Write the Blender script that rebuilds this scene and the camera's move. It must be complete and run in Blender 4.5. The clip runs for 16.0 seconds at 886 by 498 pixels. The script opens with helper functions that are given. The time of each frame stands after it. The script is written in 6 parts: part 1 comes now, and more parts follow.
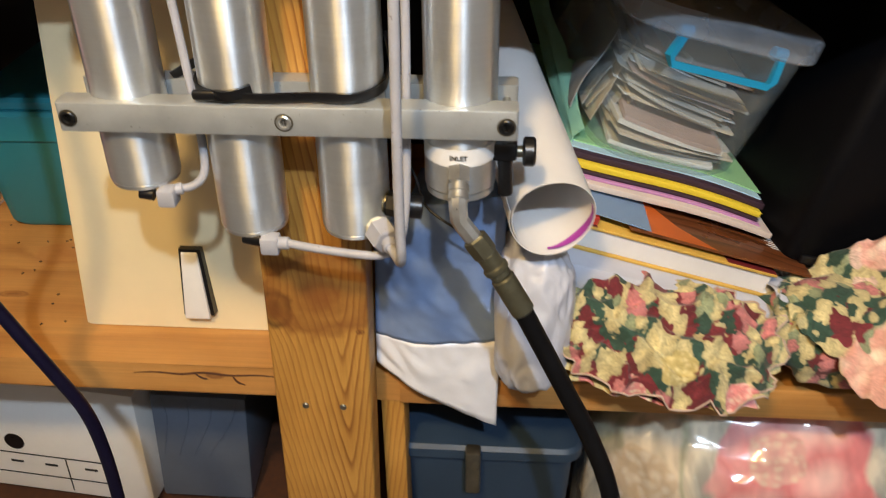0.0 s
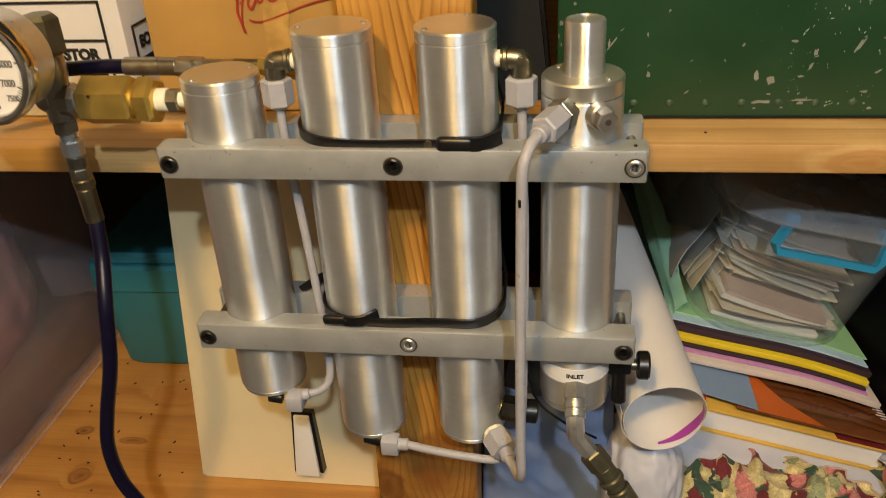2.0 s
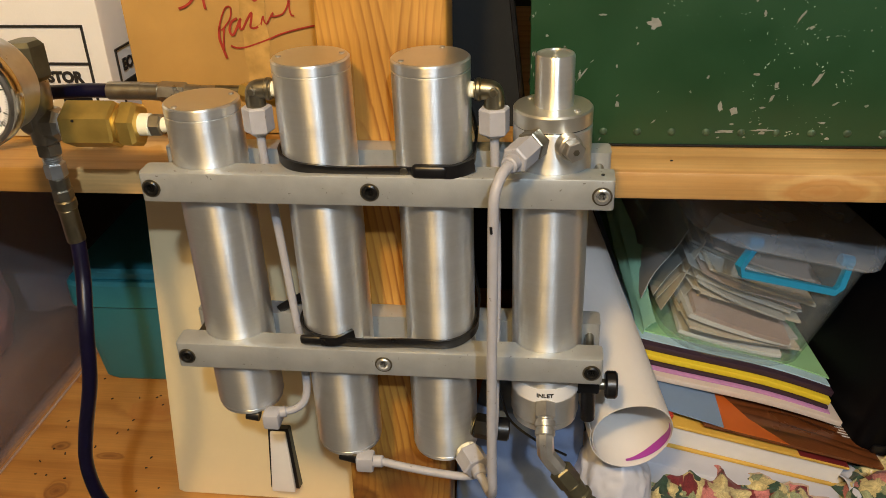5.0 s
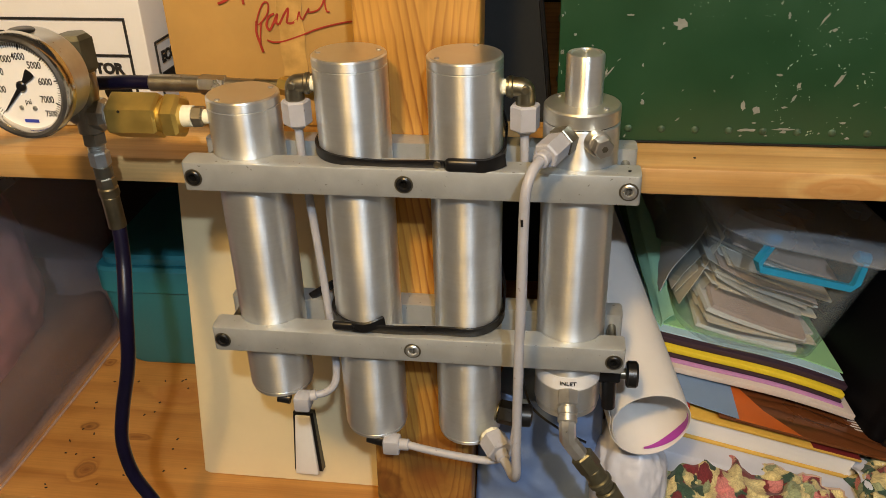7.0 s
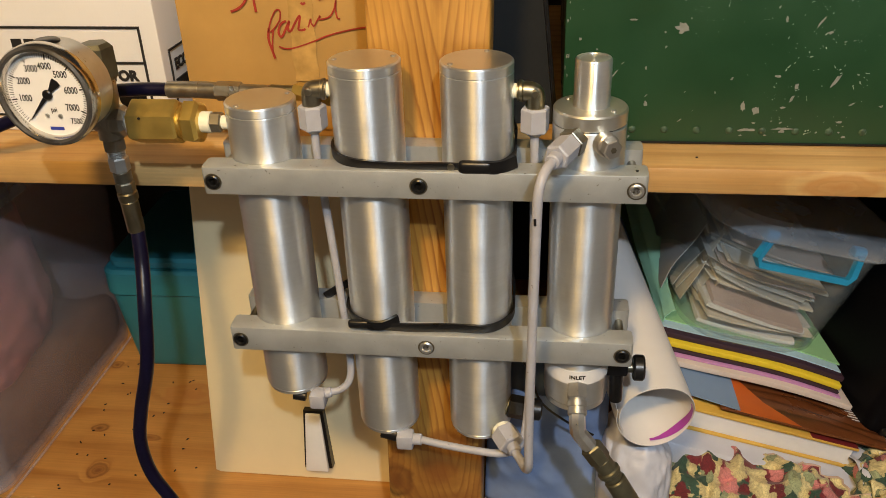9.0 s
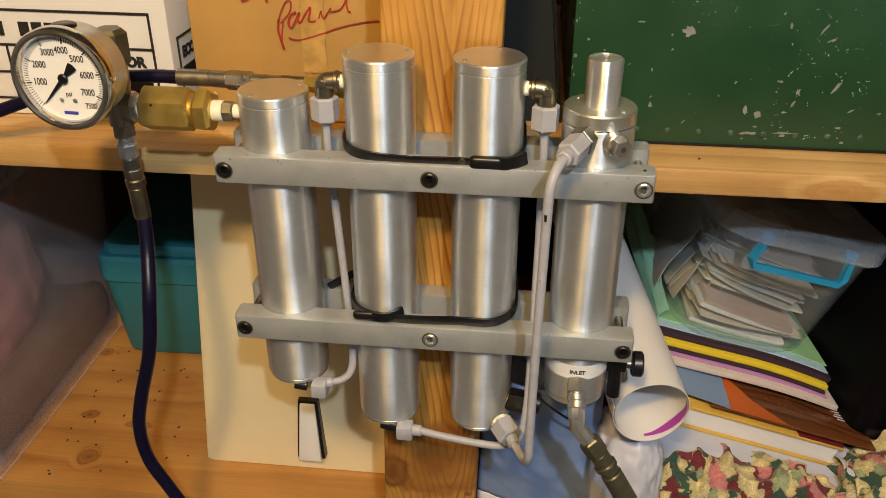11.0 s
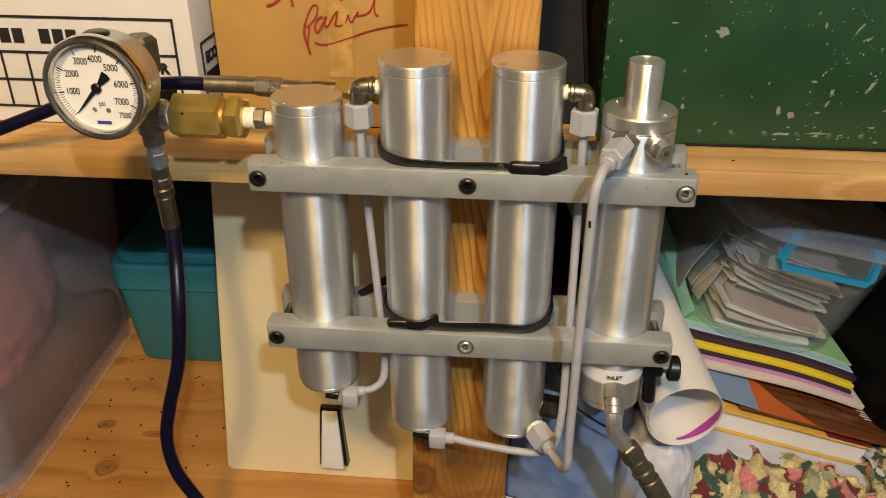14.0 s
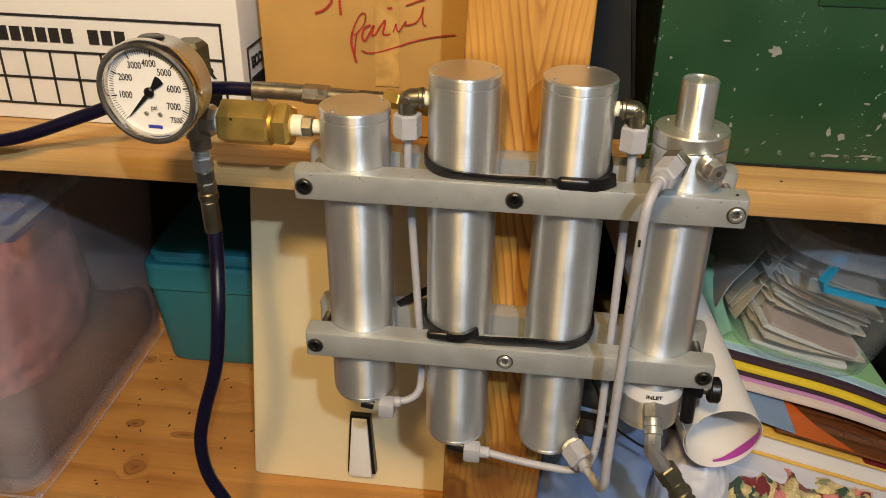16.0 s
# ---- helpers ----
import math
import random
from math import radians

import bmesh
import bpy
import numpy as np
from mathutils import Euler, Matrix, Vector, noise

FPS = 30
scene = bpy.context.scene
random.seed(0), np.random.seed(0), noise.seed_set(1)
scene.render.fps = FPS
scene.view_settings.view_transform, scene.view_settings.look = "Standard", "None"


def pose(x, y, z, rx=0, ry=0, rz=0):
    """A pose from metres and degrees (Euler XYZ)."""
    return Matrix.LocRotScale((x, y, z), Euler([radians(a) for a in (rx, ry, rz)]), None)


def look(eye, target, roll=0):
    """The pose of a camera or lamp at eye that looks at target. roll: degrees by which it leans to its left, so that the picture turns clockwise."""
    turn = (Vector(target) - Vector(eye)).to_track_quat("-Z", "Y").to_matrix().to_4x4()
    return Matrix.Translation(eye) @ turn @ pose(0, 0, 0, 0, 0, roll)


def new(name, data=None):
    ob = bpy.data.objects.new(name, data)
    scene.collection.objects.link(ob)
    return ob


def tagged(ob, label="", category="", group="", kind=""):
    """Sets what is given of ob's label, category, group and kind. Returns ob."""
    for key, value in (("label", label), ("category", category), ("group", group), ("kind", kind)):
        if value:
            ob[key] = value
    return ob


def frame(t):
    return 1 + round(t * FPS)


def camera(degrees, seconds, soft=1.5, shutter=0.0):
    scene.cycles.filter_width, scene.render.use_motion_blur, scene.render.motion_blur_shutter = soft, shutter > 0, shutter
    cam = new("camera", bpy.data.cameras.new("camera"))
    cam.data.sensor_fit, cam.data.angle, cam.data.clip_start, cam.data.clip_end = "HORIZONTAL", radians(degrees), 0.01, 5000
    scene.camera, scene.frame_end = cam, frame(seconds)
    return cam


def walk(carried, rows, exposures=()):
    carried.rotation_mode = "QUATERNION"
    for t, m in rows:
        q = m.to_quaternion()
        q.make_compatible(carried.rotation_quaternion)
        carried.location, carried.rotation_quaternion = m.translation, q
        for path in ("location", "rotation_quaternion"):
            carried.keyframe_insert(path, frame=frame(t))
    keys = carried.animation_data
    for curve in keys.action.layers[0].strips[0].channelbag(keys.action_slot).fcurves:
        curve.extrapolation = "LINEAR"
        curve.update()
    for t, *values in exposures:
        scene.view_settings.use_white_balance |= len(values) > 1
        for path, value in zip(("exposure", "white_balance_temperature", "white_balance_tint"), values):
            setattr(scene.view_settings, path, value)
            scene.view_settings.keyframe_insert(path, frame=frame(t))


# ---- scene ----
cam = camera(54.9, 16.0, 0.8, 0.4)
PATH = [
    (0, (0.143, -0.517, 1.507), (0.02, 1.167, 0.434), -0.5),
    (0.5, (0.141, -0.44, 1.516), (-0.107, 1.233, 0.448), -2.9),
    (1, (0.133, -0.382, 1.535), (-0.183, 1.298, 0.497), -3.1),
    (1.5, (0.115, -0.439, 1.589), (-0.172, 1.273, 0.595), -3.0),
    (2, (0.108, -0.481, 1.623), (-0.178, 1.242, 0.649), -3.4),
    (2.5, (0.111, -0.503, 1.639), (-0.196, 1.244, 0.715), -3.4),
    (3, (0.109, -0.506, 1.633), (-0.177, 1.229, 0.68), -2.3),
    (3.2, (0.11, -0.504, 1.636), (-0.143, 1.247, 0.703), -1.6),
    (5.3, (0.113, -0.493, 1.639), (-0.124, 1.251, 0.687), -2.2),
    (5.5, (0.112, -0.494, 1.64), (-0.134, 1.249, 0.692), -2.2),
    (6, (0.106, -0.502, 1.642), (-0.154, 1.236, 0.688), -1.7),
    (6.5, (0.103, -0.512, 1.644), (-0.156, 1.22, 0.678), -1.5),
    (7, (0.102, -0.513, 1.648), (-0.158, 1.218, 0.681), -1.7),
    (7.5, (0.098, -0.518, 1.645), (-0.145, 1.207, 0.662), -1.5),
    (8, (0.095, -0.525, 1.652), (-0.149, 1.211, 0.688), -1.7),
    (8.5, (0.092, -0.527, 1.651), (-0.145, 1.202, 0.675), -1.9),
    (9, (0.088, -0.532, 1.657), (-0.149, 1.203, 0.69), -2.0),
    (11.3, (0.066, -0.542, 1.661), (-0.116, 1.192, 0.681), 0.3),
    (11.5, (0.065, -0.542, 1.663), (-0.123, 1.189, 0.679), -0.4),
    (12, (0.056, -0.542, 1.661), (-0.12, 1.189, 0.674), 0.0),
    (12.5, (0.054, -0.544, 1.663), (-0.115, 1.194, 0.687), -0.1),
    (13, (0.049, -0.546, 1.663), (-0.118, 1.192, 0.688), -0.1),
    (13.5, (0.045, -0.543, 1.663), (-0.113, 1.195, 0.687), -0.3),
    (14, (0.033, -0.535, 1.661), (-0.13, 1.201, 0.681), -0.2),
    (14.5, (0.018, -0.532, 1.661), (-0.149, 1.204, 0.682), 0.7),
    (15, (0.02, -0.533, 1.663), (-0.155, 1.205, 0.689), 0.9),
    (15.5, (0.019, -0.533, 1.665), (-0.176, 1.207, 0.698), 0.7),
    (16, (0.014, -0.531, 1.664), (-0.192, 1.206, 0.694), 0.9),
]
EXPOSURES = [(0, 0.28, 6250, 10), (0.5, 0.24, 6050, 10), (1.0, 0.08, 6100, 10), (1.8, -0.21, 7300, 10), (3, -0.33, 7300, 10), (5, -0.20, 6900, 10), (13, -0.20, 6800, 10), (16, -0.17, 6500, 10)]
walk(cam, [(t, look(eye, target, roll)) for t, eye, target, roll in PATH], EXPOSURES)

# ---- light: a warm lamp to one side, a cooler ceiling lamp behind the viewer ----
world = bpy.data.worlds.new("world")
scene.world = world
world.use_nodes = True
world.node_tree.nodes["Background"].inputs[0].default_value = (0.75, 0.86, 1.0, 1)
world.node_tree.nodes["Background"].inputs[1].default_value = 0.035


def lamp(name, at, power, colour, radius):
    data = bpy.data.lights.new(name, "POINT")
    data.energy, data.color, data.shadow_soft_size = power, colour, radius
    ob = new(name, data)
    ob.location = at
    return ob


lamp("warm_lamp", (-0.11, -0.97, 2.40), 68, (1.0, 0.64, 0.24), 0.075)
lamp("ceiling_lamp", (0.41, -1.32, 2.50), 76, (0.71, 0.85, 1.0), 0.028)


# ---- mesh helpers ----
def root(name, at, label, category, group="", kind=""):
    ob = new(name)
    ob.empty_display_size = 0.02
    ob.location = at
    return tagged(ob, label, category, group, kind)


def part(name, bm, material, parent=None, label="", smooth=35, kind=""):
    """One mesh object from bm, in world coordinates, under parent."""
    me = bpy.data.meshes.new(name)
    bmesh.ops.recalc_face_normals(bm, faces=bm.faces[:])
    bm.to_mesh(me)
    bm.free()
    me.materials.append(material)
    if smooth:
        me.polygons.foreach_set("use_smooth", [True] * len(me.polygons))
        me.set_sharp_from_angle(angle=radians(smooth))
    ob = new(name, me)
    if parent is not None:
        ob.parent = parent
        ob.matrix_parent_inverse = Matrix.Translation(-parent.location)
    return tagged(ob, label, kind=kind)


def thing(name, bm, material, label, category, group="", kind="", smooth=35):
    ob = part(name, bm, material, None, label, smooth, kind)
    return tagged(ob, "", category, group)


def B():
    return bmesh.new()


def add_box(bm, lo, hi, m=None, bevel=0.0, seg=2):
    lo, hi = Vector(lo), Vector(hi)
    t = Matrix.Translation((lo + hi) / 2) @ Matrix.Diagonal((*(hi - lo), 1))
    got = bmesh.ops.create_cube(bm, size=1, matrix=(m @ t) if m else t)
    if bevel:
        vs = set(got["verts"])
        es = [e for e in bm.edges if e.verts[0] in vs and e.verts[1] in vs]
        bmesh.ops.bevel(bm, geom=es, offset=bevel, segments=seg, affect="EDGES", profile=0.5)
    return bm


def frame_of(axis):
    return Vector(axis).normalized().to_track_quat("Z", "Y").to_matrix().to_4x4()


def add_lathe(bm, profile, at=(0, 0, 0), axis=(0, 0, 1), n=48, turn=0.0):
    """Turned body: profile rows (radius, height) along axis from at. Closed at both ends."""
    m = Matrix.Translation(at) @ frame_of(axis)
    rings = []
    for r, h in profile:
        rings.append([bm.verts.new(m @ Vector((r * math.cos(turn + 2 * math.pi * i / n), r * math.sin(turn + 2 * math.pi * i / n), h))) for i in range(n)])
    for a, b in zip(rings, rings[1:]):
        for i in range(n):
            bm.faces.new((a[i], a[(i + 1) % n], b[(i + 1) % n], b[i]))
    bm.faces.new(rings[0][::-1])
    bm.faces.new(rings[-1])
    return bm


def add_rod(bm, a, b, r, n=24, c=0.0, turn=0.0):
    """Rod (n = 6: hexagon) from a to b with chamfer c."""
    a, b = Vector(a), Vector(b)
    h = (b - a).length
    prof = [(r - c, 0), (r, c), (r, h - c), (r - c, h)] if c else [(r, 0), (r, h)]
    return add_lathe(bm, prof, a, b - a, n, turn)


def smooth_line(pts, steps=8):
    """A Catmull-Rom line through pts."""
    p = [Vector(v) for v in pts]
    p = [2 * p[0] - p[1]] + p + [2 * p[-1] - p[-2]]
    out = []
    for i in range(1, len(p) - 2):
        for k in range(steps):
            t = k / steps
            a, b, c, d = p[i - 1:i + 3]
            out.append(0.5 * (2 * b + (c - a) * t + (2 * a - 5 * b + 4 * c - d) * t * t + (3 * b - a - 3 * c + d) * t ** 3))
    return out + [p[-2]]


def add_sweep(bm, line, r, n=14, flat=None, up=None):
    """A round rod (or flat band of half sizes flat=(a, b)) along a line."""
    line = [Vector(v) for v in line]
    normal = Vector(up) if up else None
    rings = []
    for i, p in enumerate(line):
        d = (line[min(i + 1, len(line) - 1)] - line[max(i - 1, 0)]).normalized()
        if normal is None:
            normal = d.orthogonal()
        normal = (normal - d * normal.dot(d)).normalized()
        side = d.cross(normal)
        if flat:
            sect = [(-flat[0], -flat[1]), (flat[0], -flat[1]), (flat[0], flat[1]), (-flat[0], flat[1])]
        else:
            rr = r(i / (len(line) - 1)) if callable(r) else r
            sect = [(rr * math.cos(2 * math.pi * k / n), rr * math.sin(2 * math.pi * k / n)) for k in range(n)]
        rings.append([bm.verts.new(p + normal * u + side * v) for u, v in sect])
    k = len(rings[0])
    for a, b in zip(rings, rings[1:]):
        for i in range(k):
            bm.faces.new((a[i], a[(i + 1) % k], b[(i + 1) % k], b[i]))
    bm.faces.new(rings[0][::-1])
    bm.faces.new(rings[-1])
    return bm


def add_slab(bm, outline, z0, z1, m=None):
    """A plate from a flat outline (x, y), z0 to z1."""
    m = m or Matrix.Identity(4)
    lo = [bm.verts.new(m @ Vector((x, y, z0))) for x, y in outline]
    hi = [bm.verts.new(m @ Vector((x, y, z1))) for x, y in outline]
    k = len(lo)
    bm.faces.new(lo[::-1])
    bm.faces.new(hi)
    for i in range(k):
        bm.faces.new((lo[i], lo[(i + 1) % k], hi[(i + 1) % k], hi[i]))
    return bm


def add_sheet(bm, fn, nu, nv, thick=0.0):
    """A sheet from fn(u, v) with u, v in 0..1; closed with a thickness if given."""
    g = [[bm.verts.new(fn(i / nu, j / nv)) for j in range(nv + 1)] for i in range(nu + 1)]
    fs = [bm.faces.new((g[i][j], g[i + 1][j], g[i + 1][j + 1], g[i][j + 1])) for i in range(nu) for j in range(nv)]
    if thick:
        bmesh.ops.recalc_face_normals(bm, faces=fs)
        bmesh.ops.solidify(bm, geom=fs, thickness=thick)
    return bm


def rough(v, scale, seed=0.0):
    return noise.noise(Vector(v) * scale + Vector((seed, seed * 1.7, -seed)))


def words(name, text, size, material, m, parent, thick=0.0004, align="CENTER", label="", bold=0.0, squeeze=1.0):
    """Raised lettering in the built-in font, in the plane z of m."""
    data = bpy.data.curves.new(name, "FONT")
    data.body, data.size, data.extrude, data.align_x, data.align_y, data.offset = text, size, thick, align, "CENTER", bold
    data.resolution_u = 3
    tmp = new(name + "_tmp", data)
    me = bpy.data.meshes.new_from_object(tmp.evaluated_get(bpy.context.evaluated_depsgraph_get()))
    bpy.data.objects.remove(tmp)
    bm = B()
    bm.from_mesh(me)
    bpy.data.meshes.remove(me)
    bm.transform(m @ Matrix.Diagonal((squeeze, 1, 1, 1)))
    return part(name, bm, material, parent, label, 0)


# ---- materials ----
def material(name, base=(0.5, 0.5, 0.5), rough_=0.5, metal=0.0):
    mat = bpy.data.materials.new(name)
    mat.use_nodes = True
    nt = mat.node_tree
    p = nt.nodes["Principled BSDF"]
    p.inputs["Base Color"].default_value = (*base, 1)
    p.inputs["Roughness"].default_value = rough_
    p.inputs["Metallic"].default_value = metal
    return mat, nt, p


def node(nt, kind, **sets):
    n = nt.nodes.new("ShaderNode" + kind)
    for k, v in sets.items():
        if k in n.inputs:
            n.inputs[k].default_value = v
    return n


def coords(nt, scale=(1, 1, 1), rot=(0, 0, 0), loc=(0, 0, 0), kind="Object"):
    tc, mp = node(nt, "TexCoord"), node(nt, "Mapping")
    mp.inputs["Scale"].default_value, mp.inputs["Rotation"].default_value, mp.inputs["Location"].default_value = scale, rot, loc
    nt.links.new(tc.outputs[kind], mp.inputs["Vector"])
    return mp.outputs["Vector"]


def tex_noise(nt, vec, scale, detail=4.0, rough_=0.55, distort=0.0):
    n = node(nt, "TexNoise", Scale=scale, Detail=detail, Roughness=rough_, Distortion=distort)
    nt.links.new(vec, n.inputs["Vector"])
    return n.outputs["Fac"]


def ramp(nt, fac, stops):
    n = node(nt, "ValToRGB")
    while len(n.color_ramp.elements) < len(stops):
        n.color_ramp.elements.new(0.5)
    for e, (at, c) in zip(n.color_ramp.elements, stops):
        e.position, e.color = at, (*c, 1) if len(c) == 3 else c
    nt.links.new(fac, n.inputs["Fac"])
    return n.outputs["Color"]


def grey(v):
    return (v, v, v)


def mixc(nt, fac, a, b, mode="MIX"):
    n = node(nt, "Mix")
    n.data_type, n.blend_type = "RGBA", mode
    for sock, val in ((n.inputs[0], fac), (n.inputs[6], a), (n.inputs[7], b)):
        if hasattr(val, "links"):
            nt.links.new(val, sock)
        else:
            sock.default_value = (*val, 1) if isinstance(val, tuple) else val
    return n.outputs[2]


def bump(nt, p, height, strength=0.2, distance=0.001):
    n = node(nt, "Bump", Strength=strength, Distance=distance)
    nt.links.new(height, n.inputs["Height"])
    nt.links.new(n.outputs["Normal"], p.inputs["Normal"])


def plain(name, base, rough_=0.5, metal=0.0, vary=0.12, scale=40.0, grain=600.0, relief=0.15, spec=0.5):
    """A surface with soft blotches and fine grain."""
    mat, nt, p = material(name, base, rough_, metal)
    v = coords(nt)
    blot = tex_noise(nt, v, scale, 5)
    fine = tex_noise(nt, v, grain, 2)
    k = ramp(nt, blot, [(0.25, grey(1 - vary)), (0.75, grey(1 + vary))])
    nt.links.new(mixc(nt, 1.0, (*base,), k, "MULTIPLY"), p.inputs["Base Color"])
    nt.links.new(ramp(nt, blot, [(0.2, grey(max(0.02, rough_ - 0.08))), (0.8, grey(min(1, rough_ + 0.1)))]), p.inputs["Roughness"])
    p.inputs["Specular IOR Level"].default_value = spec
    bump(nt, p, fine, relief, 0.0004)
    return mat


def speckled(mat, shade, scale, at):
    """Small dark specks of dirt over a surface."""
    nt = mat.node_tree
    p = nt.nodes["Principled BSDF"]
    old = p.inputs["Base Color"].links[0].from_socket
    fac = ramp(nt, tex_noise(nt, coords(nt), scale, 2, 0.5), [(at, grey(0)), (at + 0.05, grey(0.75))])
    nt.links.new(mixc(nt, fac, old, shade), p.inputs["Base Color"])
    return mat


def turned_metal(name, base, rough_):
    """Lathe-turned aluminium: fine rings round z, smudges, a few dents and marks."""
    mat, nt, p = material(name, base, rough_, 0.85)
    rings = tex_noise(nt, coords(nt, (6, 6, 2600)), 1.0, 3)
    broad = tex_noise(nt, coords(nt, (8, 8, 420)), 1.0, 3)
    smudge = tex_noise(nt, coords(nt), 24, 6)
    tan = node(nt, "Tangent")
    tan.direction_type, tan.axis = "RADIAL", "Z"
    nt.links.new(tan.outputs[0], p.inputs["Tangent"])
    p.inputs["Anisotropic"].default_value, p.inputs["Anisotropic Rotation"].default_value = 0.92, 0.25
    c = mixc(nt, 1.0, (*base,), ramp(nt, broad, [(0.3, grey(0.97)), (0.7, grey(1.02))]), "MULTIPLY")
    c = mixc(nt, 1.0, c, ramp(nt, smudge, [(0.22, (0.88, 0.86, 0.82)), (0.5, grey(1.0))]), "MULTIPLY")
    nt.links.new(c, p.inputs["Base Color"])
    nt.links.new(ramp(nt, smudge, [(0.3, grey(rough_ + 0.1)), (0.65, grey(rough_ - 0.03))]), p.inputs["Roughness"])
    bump(nt, p, rings, 0.17, 0.0003)
    return mat


def sawn(name, light, dark, along, across, lines, arches=None, knots=(), grow=0.6, wander=0.02, rough_=0.5):
    """Flat-sawn softwood: growth lines that flow round knots, or nested arches (centre, steepness, rows a metre), with fibres and blotches."""
    mat, nt, p = material(name, light, rough_)
    sep = node(nt, "SeparateXYZ")
    nt.links.new(coords(nt), sep.inputs[0])

    def math_(op, a, b=0.0, c=None):
        n = node(nt, "Math")
        n.operation = op
        for sock, val in zip(n.inputs, (a, b) if c is None else (a, b, c)):
            if hasattr(val, "links"):
                nt.links.new(val, sock)
            else:
                sock.default_value = val
        return n.outputs[0]
    run, side = sep.outputs["XYZ".index(along.upper())], sep.outputs["XYZ".index(across.upper())]
    sw = [14, 14, 14]
    sw["xyz".index(along)] = 2.2
    drift = math_("SUBTRACT", tex_noise(nt, coords(nt, sw), 1.0, 4), 0.5)
    side = math_("MULTIPLY_ADD", drift, wander, side)
    if arches:
        mid, steep, rows = arches
        off = math_("SUBTRACT", side, mid)
        leg = math_("SQRT", math_("MULTIPLY_ADD", off, off, 0.000016))
        field = math_("MULTIPLY", math_("MULTIPLY_ADD", leg, -steep, run), rows)
    else:
        field = math_("MULTIPLY", side, lines)
    cores = []
    for at, size, stretch, pull, shade in knots:
        g = node(nt, "TexGradient")
        g.gradient_type = "SPHERICAL"
        sc = [1 / size] * 3
        sc["xyz".index(along)] = 1 / (size * stretch)
        jag = node(nt, "VectorMath")
        jag.operation = "MULTIPLY_ADD"
        jag.inputs[1].default_value = (0.35, 0.35, 0.35)
        warp = node(nt, "TexNoise", Scale=60.0, Detail=3.0)
        nt.links.new(coords(nt), warp.inputs["Vector"])
        nt.links.new(warp.outputs["Color"], jag.inputs[0])
        nt.links.new(coords(nt, sc, (0, 0, 0), tuple(-a * b - 0.17 for a, b in zip(at, sc))), jag.inputs[2])
        nt.links.new(jag.outputs[0], g.inputs["Vector"])
        field = math_("MULTIPLY_ADD", math_("POWER", g.outputs["Fac"], 2.0), pull, field)
        cores.append((g.outputs["Fac"], shade))
    band = math_("FRACT", field)
    f = [420, 420, 420]
    f["xyz".index(along)] = 9
    fibre = tex_noise(nt, coords(nt, f), 1.0, 3)
    patch = tex_noise(nt, coords(nt), 9, 5)
    deep = tex_noise(nt, coords(nt, sw), 1.7, 2)
    mid_c = tuple(a * 0.8 + b * 0.2 for a, b in zip(light, dark))
    c = ramp(nt, band, [(0.0, light), (0.5, mid_c), (0.82, dark), (0.97, light)])
    show = ramp(nt, deep, [(0.3, grey(grow * 0.45)), (0.65, grey(grow))])
    if arches:
        show = mixc(nt, 1.0, show, ramp(nt, math_("MULTIPLY", leg, 20.0), [(0.22, grey(1.0)), (0.55, grey(0.62))]), "MULTIPLY")
    c = mixc(nt, show, (*light,), c)
    c = mixc(nt, 1.0, c, ramp(nt, fibre, [(0.25, grey(0.86)), (0.7, grey(1.06))]), "MULTIPLY")
    c = mixc(nt, 1.0, c, ramp(nt, patch, [(0.28, (0.78, 0.70, 0.58)), (0.68, (1.06, 1.05, 1.04))]), "MULTIPLY")
    for fac, shade in cores:
        c = mixc(nt, ramp(nt, fac, [(0.46, grey(0)), (0.58, grey(0.75)), (0.72, grey(0.4)), (0.92, grey(0.9))]), c, shade)
    nt.links.new(c, p.inputs["Base Color"])
    nt.links.new(ramp(nt, patch, [(0.3, grey(rough_ - 0.08)), (0.7, grey(rough_ + 0.1))]), p.inputs["Roughness"])
    bump(nt, p, fibre, 0.25, 0.0006)
    return mat


